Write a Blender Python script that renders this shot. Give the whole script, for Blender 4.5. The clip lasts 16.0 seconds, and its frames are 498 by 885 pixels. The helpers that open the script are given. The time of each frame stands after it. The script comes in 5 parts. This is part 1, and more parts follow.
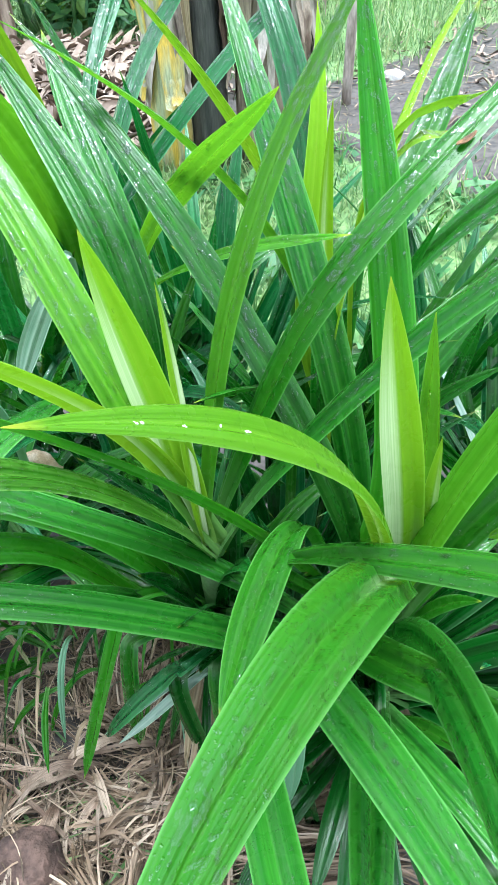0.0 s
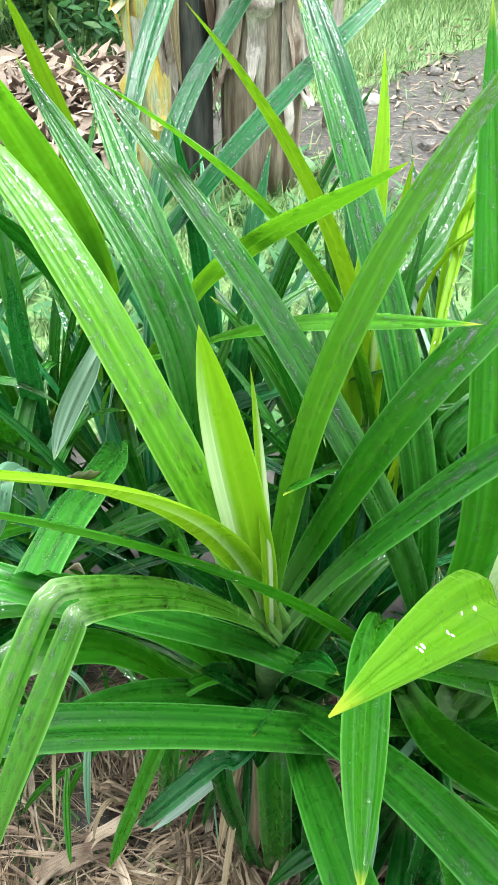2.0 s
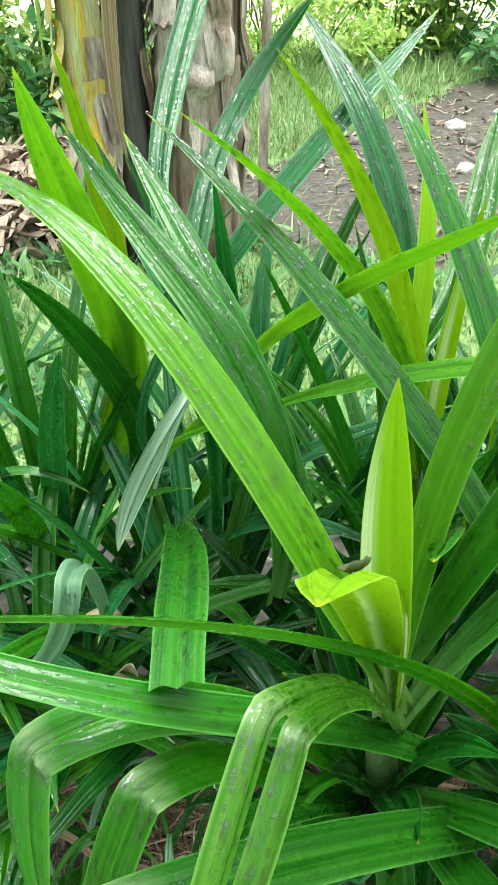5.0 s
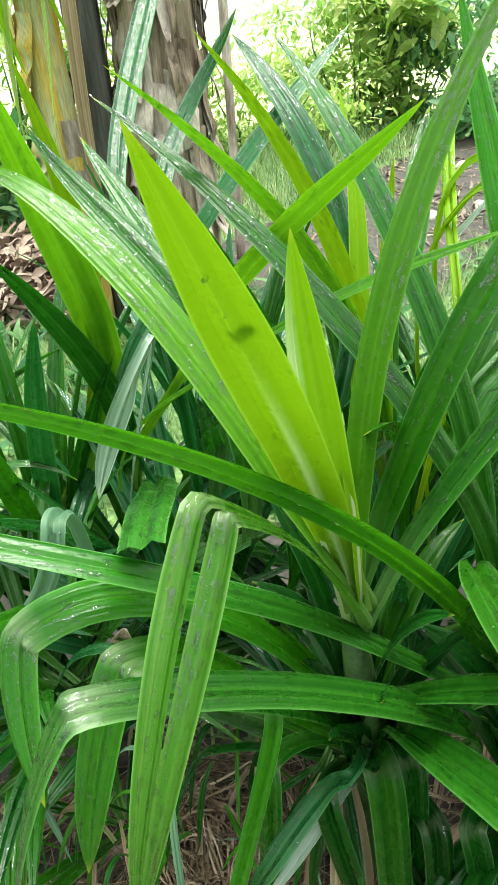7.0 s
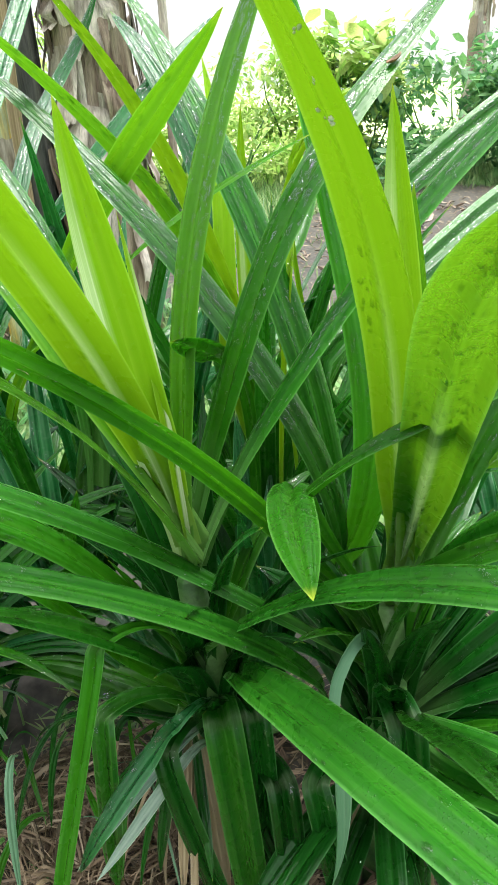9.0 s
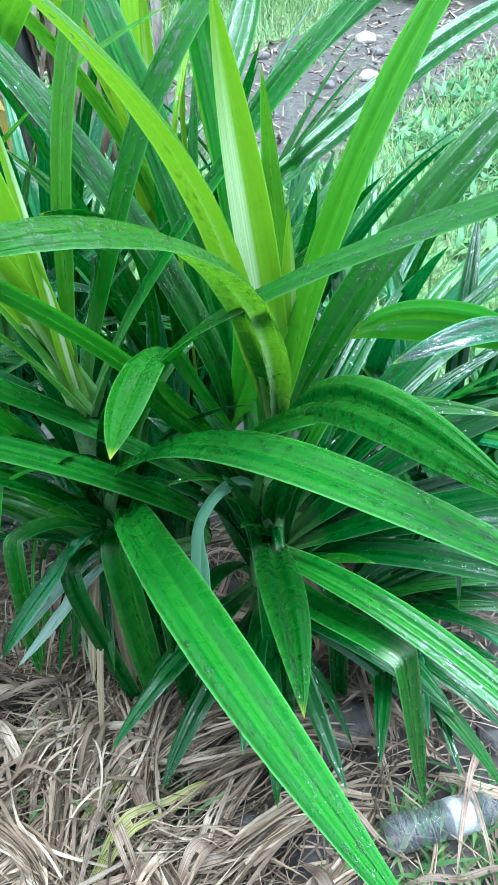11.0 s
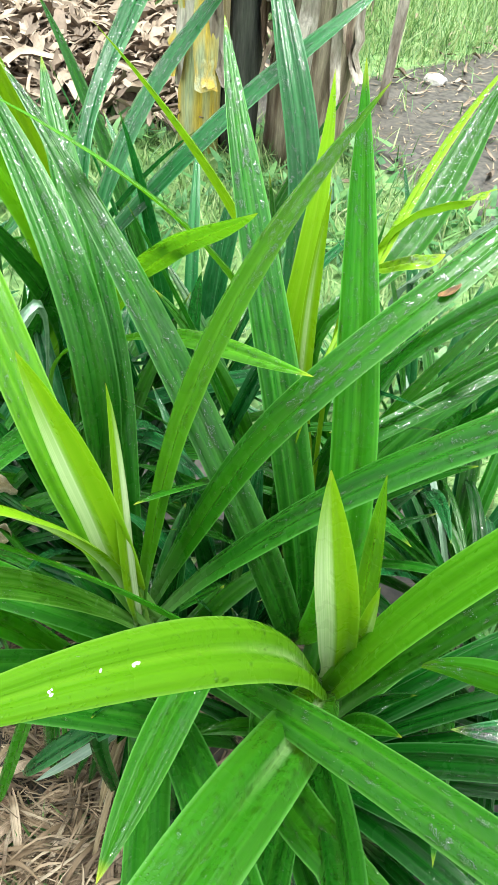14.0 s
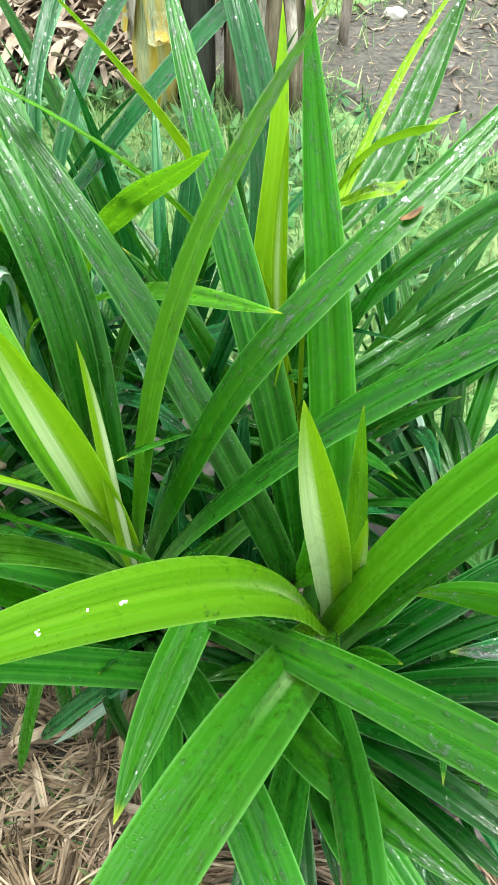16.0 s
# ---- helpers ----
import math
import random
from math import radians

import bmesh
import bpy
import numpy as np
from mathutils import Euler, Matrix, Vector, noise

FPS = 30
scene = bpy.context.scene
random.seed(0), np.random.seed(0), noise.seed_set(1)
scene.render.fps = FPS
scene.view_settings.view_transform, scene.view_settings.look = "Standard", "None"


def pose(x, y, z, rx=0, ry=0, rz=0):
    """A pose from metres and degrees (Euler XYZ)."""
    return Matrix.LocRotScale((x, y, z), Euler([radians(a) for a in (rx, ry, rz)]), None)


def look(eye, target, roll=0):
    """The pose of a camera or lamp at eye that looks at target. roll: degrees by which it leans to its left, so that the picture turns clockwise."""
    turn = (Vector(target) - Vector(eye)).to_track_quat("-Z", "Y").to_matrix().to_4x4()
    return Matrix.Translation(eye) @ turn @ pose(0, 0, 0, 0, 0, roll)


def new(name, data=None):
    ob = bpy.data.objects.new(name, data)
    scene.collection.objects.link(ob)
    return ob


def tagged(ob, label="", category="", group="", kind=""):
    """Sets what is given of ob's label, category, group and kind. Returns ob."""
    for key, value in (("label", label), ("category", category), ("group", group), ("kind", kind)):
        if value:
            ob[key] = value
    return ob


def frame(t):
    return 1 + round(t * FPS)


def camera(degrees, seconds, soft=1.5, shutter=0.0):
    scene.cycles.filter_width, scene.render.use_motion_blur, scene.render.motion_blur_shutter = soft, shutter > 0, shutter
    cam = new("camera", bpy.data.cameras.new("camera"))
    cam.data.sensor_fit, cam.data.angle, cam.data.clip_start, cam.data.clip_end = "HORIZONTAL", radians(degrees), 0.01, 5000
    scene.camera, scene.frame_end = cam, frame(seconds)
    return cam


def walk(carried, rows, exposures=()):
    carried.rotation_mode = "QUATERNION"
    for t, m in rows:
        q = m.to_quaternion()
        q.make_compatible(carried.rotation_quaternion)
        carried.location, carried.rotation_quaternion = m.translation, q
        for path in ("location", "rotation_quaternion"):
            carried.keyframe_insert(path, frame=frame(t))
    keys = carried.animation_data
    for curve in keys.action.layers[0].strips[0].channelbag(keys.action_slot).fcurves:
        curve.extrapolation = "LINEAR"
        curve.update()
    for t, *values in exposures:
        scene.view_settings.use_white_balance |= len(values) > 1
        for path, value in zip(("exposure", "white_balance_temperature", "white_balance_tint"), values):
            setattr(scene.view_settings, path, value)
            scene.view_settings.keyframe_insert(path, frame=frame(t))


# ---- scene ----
cam = camera(38.9, 16.0)
PATH = [
    (0, (0.059, -0.016, 1.137), (-0.08, 1.449, -0.217), -2.5),
    (0.5, (0.017, 0.01, 1.14), (-0.063, 1.493, -0.2), -1.1),
    (1, (-0.007, 0.03, 1.144), (0.003, 1.514, -0.198), 0.2),
    (1.5, (-0.031, 0.053, 1.141), (-0.006, 1.54, -0.196), 0.5),
    (2, (-0.065, 0.073, 1.151), (-0.078, 1.561, -0.185), 1.1),
    (2.5, (-0.085, 0.089, 1.156), (-0.127, 1.541, -0.218), 2.1),
    (3, (-0.114, 0.108, 1.168), (-0.182, 1.527, -0.24), 2.5),
    (3.5, (-0.139, 0.128, 1.158), (0.047, 1.606, -0.177), 5.7),
    (4, (-0.187, 0.13, 1.149), (0.022, 1.695, -0.079), 3.1),
    (4.2, (-0.211, 0.132, 1.138), (-0.042, 1.703, -0.089), 2.2),
    (6.3, (-0.219, 0.064, 1.065), (0.005, 1.745, 0.005), -4.7),
    (6.5, (-0.214, 0.04, 1.049), (-0.055, 1.74, 0.007), -5.4),
    (7, (-0.19, -0.021, 1.028), (-0.015, 1.699, 0.022), -5.8),
    (7.5, (-0.159, -0.071, 0.979), (0.062, 1.664, 0.009), -5.7),
    (8, (-0.129, -0.059, 0.915), (0.037, 1.687, -0.047), -4.0),
    (8.5, (-0.089, -0.06, 0.888), (0.08, 1.742, 0.037), -5.9),
    (9, (-0.072, -0.09, 0.909), (0.219, 1.675, 0.014), -3.7),
    (9.5, (-0.007, -0.148, 0.931), (0.337, 1.559, -0.053), -2.5),
    (9.6, (0.0, -0.16, 0.936), (0.361, 1.516, -0.094), -3.8),
    (9.7, (0.017, -0.168, 0.934), (0.368, 1.512, -0.093), -3.0),
    (11.8, (0.054, -0.149, 1.06), (0.21, 1.28, -0.331), -1.0),
    (12, (0.059, -0.119, 1.094), (0.172, 1.342, -0.268), 2.6),
    (12.5, (0.082, -0.019, 1.151), (0.223, 1.385, -0.266), 5.7),
    (13, (0.065, 0.042, 1.188), (0.087, 1.438, -0.244), 10.3),
    (13.5, (0.081, 0.093, 1.215), (0.019, 1.491, -0.214), 7.3),
    (14, (0.088, 0.099, 1.215), (-0.022, 1.502, -0.205), 6.3),
    (14.5, (0.103, 0.108, 1.211), (-0.007, 1.536, -0.186), 4.3),
    (15, (0.104, 0.108, 1.204), (-0.118, 1.541, -0.173), 0.7),
    (15.5, (0.103, 0.097, 1.205), (0.004, 1.499, -0.218), 3.5),
    (16, (0.102, 0.089, 1.205), (0.023, 1.418, -0.287), 1.9),
]
EXPOSURES = [
    (0.0, 1.35, 5450, 10),
    (1.0, 1.37, 5850, 10),
    (2.5, 1.32, 6000, 5),
    (3.5, 1.29, 6050, 3),
    (4.2, 1.16, 6300, 3),
    (6.3, 1.00, 6450, -3),
    (7.2, 0.93, 6550, 5),
    (7.6, 0.82, 6550, 4),
    (8.0, 1.11, 6450, 13),
    (8.6, 1.15, 6300, 12),
    (9.0, 1.05, 6350, 8),
    (9.7, 1.13, 5800, 6),
    (11.8, 1.38, 4800, 3),
    (12.1, 1.38, 4850, 4),
    (12.6, 1.31, 5250, 11),
    (13.2, 1.26, 6300, 7),
    (14.5, 1.24, 6300, 2),
    (16.0, 1.16, 6350, 2),
]
walk(cam, [(t, look(eye, target, roll)) for t, eye, target, roll in PATH], EXPOSURES)

# ---- world, sun, exposure ----
world = bpy.data.worlds.new("overcast_sky")
scene.world = world
world.use_nodes = True
wn, wl = world.node_tree.nodes, world.node_tree.links
sky = wn.new("ShaderNodeTexSky")
sky.sky_type = 'NISHITA'
sky.sun_disc = False
sky.sun_elevation = radians(78)
sky.sun_rotation = radians(20)
sky.dust_density = 4.0
cloud = wn.new("ShaderNodeMix")
cloud.data_type = 'RGBA'
cloud.inputs[0].default_value = 0.72
cloud.inputs[7].default_value = (11.0, 11.0, 10.6, 1)
wl.new(sky.outputs[0], cloud.inputs[6])
# an overcast sky is about three times as bright overhead as at the horizon
view = wn.new("ShaderNodeTexCoord")
split = wn.new("ShaderNodeSeparateXYZ")
wl.new(view.outputs["Generated"], split.inputs[0])
rise = wn.new("ShaderNodeMapRange")
rise.inputs[1].default_value, rise.inputs[2].default_value = 0.0, 1.0
rise.inputs[3].default_value, rise.inputs[4].default_value = 0.64, 1.25
wl.new(split.outputs[2], rise.inputs[0])
shade = wn.new("ShaderNodeVectorMath")
shade.operation = 'SCALE'
wl.new(cloud.outputs[2], shade.inputs[0])
wl.new(rise.outputs[0], shade.inputs["Scale"])
wl.new(shade.outputs[0], wn["Background"].inputs[0])
wn["Background"].inputs[1].default_value = 0.1
sun_data = bpy.data.lights.new("sun", 'SUN')
sun_data.energy = 4.3
sun_data.angle = radians(50)
sun_data.color = (1.0, 0.97, 0.9)
sun = new("sun", sun_data)
sun.matrix_world = look((0.5, 0.55, 4), (0, 0, 0))


# ---- materials ----
def material(name):
    m = bpy.data.materials.new(name)
    m.use_nodes = True
    return m, m.node_tree.nodes, m.node_tree.links, m.node_tree.nodes["Principled BSDF"]


def node(ns, kind, **values):
    n = ns.new("ShaderNode" + kind)
    for key, v in values.items():
        n.inputs[key.replace("_", " ")].default_value = v
    return n


def mixer(ns, ls, fac, a, b, mode='MIX'):
    n = ns.new("ShaderNodeMix")
    n.data_type, n.blend_type = 'RGBA', mode
    for i, v in ((0, fac), (6, a), (7, b)):
        if isinstance(v, (tuple, float, int)):
            n.inputs[i].default_value = v
        else:
            ls.new(v, n.inputs[i])
    return n.outputs[2]


def ramp(ns, ls, src, *stops):
    n = ns.new("ShaderNodeValToRGB")
    el = n.color_ramp.elements
    while len(el) < len(stops):
        el.new(0.5)
    for e, (p, c) in zip(el, stops):
        e.position = p
        e.color = c if isinstance(c, tuple) else (c, c, c, 1)
    ls.new(src, n.inputs[0])
    return n.outputs[0]


def leaf_material(name, upper, pale, tip, sheen, through_colour, translucent, contrast=1.0, film=0.2):
    """A pandan blade: veins along its length, a lighter midrib, a wet film; light passes through it."""
    m, ns, ls, bsdf = material(name)
    uv = ns.new("ShaderNodeUVMap")
    uv.uv_map = "blade"
    sep = ns.new("ShaderNodeSeparateXYZ")
    ls.new(uv.outputs[0], sep.inputs[0])
    info = ns.new("ShaderNodeObjectInfo")
    geo = ns.new("ShaderNodeTexCoord")
    shift = ns.new("ShaderNodeVectorMath")
    shift.operation = 'SCALE'
    shift.inputs[0].default_value = (7, 3, 11)
    ls.new(info.outputs["Random"], shift.inputs["Scale"])

    def along(across, length, detail):
        """Noise drawn out along the blade."""
        mp = ns.new("ShaderNodeMapping")
        mp.inputs[3].default_value = (across, length, 1)
        ls.new(uv.outputs[0], mp.inputs[0])
        off = ns.new("ShaderNodeVectorMath")
        ls.new(mp.outputs[0], off.inputs[0])
        ls.new(shift.outputs[0], off.inputs[1])
        t = node(ns, "TexNoise", Scale=1.0, Detail=detail)
        ls.new(off.outputs[0], t.inputs[0])
        return t.outputs[0]
    fine, ribs, streak = along(900, 3, 2.0), along(190, 1.2, 1.0), along(130, 2.4, 3.0)
    broad = node(ns, "TexNoise", Scale=14.0, Detail=3.0)
    ls.new(geo.outputs["Object"], broad.inputs[0])
    col = mixer(ns, ls, ramp(ns, ls, ribs, (0.42, 0.0), (0.66, 0.6 * contrast)), upper, pale)
    col = mixer(ns, ls, ramp(ns, ls, fine, (0.42, 0.0), (0.7, 0.3 * contrast)), col, pale)
    deep = tuple(c * 0.45 for c in upper[:3]) + (1,)
    col = mixer(ns, ls, ramp(ns, ls, streak, (0.5, 0.0), (0.72, 0.22 * contrast)), col, deep)
    col = mixer(ns, ls, ramp(ns, ls, broad.outputs[0], (0.45, 0.0), (0.75, 0.2 * contrast)), col, deep)
    # lighter line along the midrib
    ab = ns.new("ShaderNodeMath")
    ab.operation = 'ABSOLUTE'
    ls.new(sep.outputs[0], ab.inputs[0])
    col = mixer(ns, ls, ramp(ns, ls, ab.outputs[0], (0.0, 0.5), (0.0022, 0.0)), col, pale)
    # thin pale margin
    rim = ns.new("ShaderNodeAttribute")
    rim.attribute_name = "rim"
    col = mixer(ns, ls, ramp(ns, ls, rim.outputs["Fac"], (0.9, 0.0), (0.99, 0.75)), col, tuple(min(1.0, c * 1.25 + 0.04) for c in pale[:3]) + (1,))
    # lengthwise bands bare of green
    band = ns.new("ShaderNodeAttribute")
    band.attribute_name = "pale"
    col = mixer(ns, ls, band.outputs["Fac"], col, mixer(ns, ls, ramp(ns, ls, fine, (0.35, 0.0), (0.65, 1.0)), (0.5, 0.62, 0.34, 1), (0.72, 0.78, 0.58, 1)))
    foot = ns.new("ShaderNodeAttribute")
    foot.attribute_name = "along"
    col = mixer(ns, ls, ramp(ns, ls, foot.outputs["Fac"], (0.0, 0.6), (0.2, 0.0)), col, (0.16, 0.3, 0.1, 1))
    # yellowing tip
    frac = ns.new("ShaderNodeAttribute")
    frac.attribute_name = "along"
    col = mixer(ns, ls, ramp(ns, ls, frac.outputs["Fac"], (0.972, 0.0), (0.997, 0.7)), col, tip)
    tone = ns.new("ShaderNodeHueSaturation")
    rnd = ns.new("ShaderNodeMapRange")
    rnd.inputs[3].default_value, rnd.inputs[4].default_value = 0.78, 1.25
    ls.new(info.outputs["Random"], rnd.inputs[0])
    ls.new(rnd.outputs[0], tone.inputs["Value"])
    ls.new(col, tone.inputs["Color"])
    ls.new(tone.outputs[0], bsdf.inputs["Base Color"])
    # wet film in streaks of higher gloss
    wet = node(ns, "TexNoise", Scale=38.0, Detail=3.0)
    ls.new(geo.outputs["Object"], wet.inputs[0])
    ls.new(ramp(ns, ls, wet.outputs[0], (0.42, sheen + 0.16), (0.6, sheen - 0.06)), bsdf.inputs["Roughness"])
    drop = node(ns, "TexVoronoi", Scale=420.0)
    ls.new(geo.outputs["Object"], drop.inputs["Vector"])
    bead = ramp(ns, ls, drop.outputs["Distance"], (0.10, 1.0), (0.30, 0.0))
    patch = ramp(ns, ls, wet.outputs[0], (0.46, 0.0), (0.54, 1.0))
    beads = mixer(ns, ls, 1.0, bead, patch, 'MULTIPLY')
    b0 = node(ns, "Bump", Strength=0.7 * contrast, Distance=0.0045)
    ls.new(ribs, b0.inputs["Height"])
    b1 = node(ns, "Bump", Strength=0.25 * contrast, Distance=0.0008)
    ls.new(fine, b1.inputs["Height"])
    ls.new(b0.outputs[0], b1.inputs["Normal"])
    b2 = node(ns, "Bump", Strength=0.5, Distance=0.0009)
    ls.new(beads, b2.inputs["Height"])
    ls.new(b1.outputs[0], b2.inputs["Normal"])
    ls.new(b2.outputs[0], bsdf.inputs["Normal"])
    bsdf.inputs["Specular IOR Level"].default_value = 0.07 + 0.1 * film
    film_zone = ramp(ns, ls, frac.outputs["Fac"], (0.2, 0.06 * film), (0.72, film))
    crinkle = along(420, 130, 3.0)
    film_patch = mixer(ns, ls, 1.0, ramp(ns, ls, wet.outputs[0], (0.3, 0.5), (0.5, 1.0)), ramp(ns, ls, crinkle, (0.38, 0.3), (0.52, 1.0)), 'MULTIPLY')
    ripple = node(ns, "Bump", Strength=0.35, Distance=0.0022)
    ls.new(crinkle, ripple.inputs["Height"])
    ls.new(b2.outputs[0], ripple.inputs["Normal"])
    ls.new(mixer(ns, ls, 1.0, film_zone, film_patch, 'MULTIPLY'), bsdf.inputs["Coat Weight"])
    bsdf.inputs["Coat Roughness"].default_value = 0.2
    bsdf.inputs["Coat IOR"].default_value = 1.5
    ls.new(ripple.outputs[0], bsdf.inputs["Coat Normal"])
    tr = ns.new("ShaderNodeBsdfTranslucent")
    thru = mixer(ns, ls, 0.6, tone.outputs[0], through_colour)
    ls.new(thru, tr.inputs[0])
    mx = ns.new("ShaderNodeMixShader")
    mx.inputs[0].default_value = translucent
    ls.new(bsdf.outputs[0], mx.inputs[1])
    ls.new(tr.outputs[0], mx.inputs[2])
    ls.new(mx.outputs[0], ns["Material Output"].inputs[0])
    return m


LEAF = {
    "dark": leaf_material("leaf_dark_green", (0.01, 0.085, 0.005, 1), (0.042, 0.185, 0.014, 1), (0.3, 0.4, 0.03, 1), 0.18, (0.03, 0.28, 0.006, 1), 0.14, 0.85, 0.9),
    "mid": leaf_material("leaf_full_green", (0.013, 0.09, 0.003, 1), (0.045, 0.175, 0.009, 1), (0.4, 0.45, 0.04, 1), 0.2, (0.05, 0.34, 0.003, 1), 0.2, 0.6, 0.7),
    "broad": leaf_material("leaf_broad_green", (0.012, 0.095, 0.004, 1), (0.034, 0.15, 0.01, 1), (0.42, 0.5, 0.04, 1), 0.2, (0.2, 0.42, 0.006, 1), 0.32, 0.8, 0.9),
    "green": leaf_material("leaf_mid_green", (0.022, 0.16, 0.005, 1), (0.065, 0.27, 0.016, 1), (0.45, 0.5, 0.04, 1), 0.2, (0.11, 0.44, 0.004, 1), 0.26, 0.7, 0.7),
    "young": leaf_material("leaf_fresh_green", (0.05, 0.215, 0.006, 1), (0.12, 0.34, 0.024, 1), (0.45, 0.5, 0.04, 1), 0.18, (0.19, 0.45, 0.004, 1), 0.34, 0.6, 0.8),
    "lime": leaf_material("leaf_young_lime", (0.17, 0.35, 0.008, 1), (0.24, 0.42, 0.022, 1), (0.4, 0.42, 0.05, 1), 0.3, (0.19, 0.34, 0.003, 1), 0.3, 0.45, 0.15),
    "bright": leaf_material("leaf_arched_green", (0.08, 0.235, 0.005, 1), (0.13, 0.3, 0.014, 1), (0.45, 0.5, 0.04, 1), 0.24, (0.2, 0.37, 0.004, 1), 0.38, 0.6, 0.25),
    "olive": leaf_material("leaf_yellowish_green", (0.045, 0.16, 0.004, 1), (0.1, 0.25, 0.012, 1), (0.4, 0.42, 0.05, 1), 0.2, (0.14, 0.34, 0.003, 1), 0.26, 0.7, 0.9),
    "glauc": leaf_material("leaf_blue_green", (0.006, 0.082, 0.018, 1), (0.042, 0.2, 0.06, 1), (0.3, 0.4, 0.08, 1), 0.18, (0.035, 0.30, 0.02, 1), 0.16, 0.8, 1.0),
    # glossy blade low in the crowns; the shade there is put into its darker colour
    "shade_gloss": leaf_material("leaf_shaded_gloss", (0.003, 0.042, 0.003, 1), (0.014, 0.1, 0.01, 1), (0.2, 0.25, 0.03, 1), 0.13, (0.02, 0.22, 0.004, 1), 0.06, 0.7, 0.7),
    "wet": leaf_material("leaf_rain_soaked", (0.045, 0.2, 0.008, 1), (0.15, 0.33, 0.05, 1), (0.4, 0.45, 0.06, 1), 0.12, (0.14, 0.44, 0.01, 1), 0.26, 0.9, 1.0),
    # wet blade with the sheen of the sky painted in as pale grey-green
    "sky_sheen": leaf_material("leaf_wet_sky_sheen", (0.16, 0.28, 0.2, 1), (0.5, 0.6, 0.52, 1), (0.4, 0.5, 0.3, 1), 0.12, (0.2, 0.4, 0.2, 1), 0.15, 0.8, 0.8),
    "under": leaf_material("leaf_pale_underside", (0.1, 0.22, 0.13, 1), (0.2, 0.34, 0.22, 1), (0.3, 0.4, 0.2, 1), 0.35, (0.12, 0.34, 0.1, 1), 0.25, 0.6, 0.2),
    "dead": leaf_material("leaf_dry_beige", (0.26, 0.19, 0.11, 1), (0.55, 0.45, 0.31, 1), (0.3, 0.2, 0.1, 1), 0.6, (0.5, 0.4, 0.25, 1), 0.2, 0.8, 0.0),
    "pale": leaf_material("leaf_pale_heart", (0.28, 0.46, 0.08, 1), (0.55, 0.64, 0.32, 1), (0.5, 0.6, 0.08, 1), 0.3, (0.4, 0.6, 0.1, 1), 0.35, 0.6),
    "vein": leaf_material("leaf_seedling_green", (0.04, 0.22, 0.006, 1), (0.09, 0.32, 0.02, 1), (0.2, 0.4, 0.02, 1), 0.26, (0.15, 0.45, 0.005, 1), 0.34, 0.5),
}


def water_material():
    """Clear water: what lies beneath shows through, and the sky glints on it."""
    m, ns, ls, bsdf = material("rain_water")
    clear = ns.new("ShaderNodeBsdfTransparent")
    glint = ns.new("ShaderNodeBsdfGlossy")
    glint.inputs["Roughness"].default_value = 0.02
    mx = ns.new("ShaderNodeMixShader")
    fr = node(ns, "Fresnel", IOR=1.5)
    more = ns.new("ShaderNodeMath")
    more.operation = 'MULTIPLY_ADD'
    more.inputs[1].default_value, more.inputs[2].default_value = 0.6, 0.025
    ls.new(fr.outputs[0], more.inputs[0])
    ls.new(more.outputs[0], mx.inputs[0])
    ls.new(clear.outputs[0], mx.inputs[1])
    ls.new(glint.outputs[0], mx.inputs[2])
    ls.new(mx.outputs[0], ns["Material Output"].inputs[0])
    return m


WATER = water_material()


def mottled(name, a, b, scale, rough=0.85, bump=0.4, detail=8.0, distance=0.01, streaks=1.0):
    m, ns, ls, bsdf = material(name)
    co = ns.new("ShaderNodeTexCoord")
    n1 = node(ns, "TexNoise", Scale=scale, Detail=detail)
    n2 = node(ns, "TexNoise", Scale=scale * 7, Detail=4.0)
    mp = ns.new("ShaderNodeMapping")
    mp.inputs[3].default_value = (1, 1, streaks)
    ls.new(co.outputs["Object"], mp.inputs[0])
    ls.new(mp.outputs[0], n1.inputs[0])
    ls.new(mp.outputs[0], n2.inputs[0])
    col = mixer(ns, ls, ramp(ns, ls, n1.outputs[0], (0.38, 0.0), (0.6, 1.0)), a, b)
    col = mixer(ns, ls, 0.5, col, ramp(ns, ls, n2.outputs[0], (0.3, 0.15), (0.7, 1.0)), 'MULTIPLY')
    ls.new(col, bsdf.inputs["Base Color"])
    bsdf.inputs["Roughness"].default_value = rough
    bp = node(ns, "Bump", Strength=bump, Distance=distance)
    ls.new(n2.outputs[0], bp.inputs["Height"])
    ls.new(bp.outputs[0], bsdf.inputs["Normal"])
    return m


def island(name, stops, rough=0.6, translucent=0.0):
    """Many small pieces in one mesh, each with its own tone."""
    m, ns, ls, bsdf = material(name)
    geo = ns.new("ShaderNodeNewGeometry")
    col = ramp(ns, ls, geo.outputs["Random Per Island"], *stops)
    co = ns.new("ShaderNodeTexCoord")
    n1 = node(ns, "TexNoise", Scale=60.0, Detail=4.0)
    ls.new(co.outputs["Object"], n1.inputs[0])
    col = mixer(ns, ls, 0.5, col, ramp(ns, ls, n1.outputs[0], (0.3, 0.35), (0.7, 1.0)), 'MULTIPLY')
    ls.new(col, bsdf.inputs["Base Color"])
    bsdf.inputs["Roughness"].default_value = rough
    if translucent:
        tr = ns.new("ShaderNodeBsdfTranslucent")
        ls.new(col, tr.inputs[0])
        mx = ns.new("ShaderNodeMixShader")
        mx.inputs[0].default_value = translucent
        ls.new(bsdf.outputs[0], mx.inputs[1])
        ls.new(tr.outputs[0], mx.inputs[2])
        ls.new(mx.outputs[0], ns["Material Output"].inputs[0])
    return m


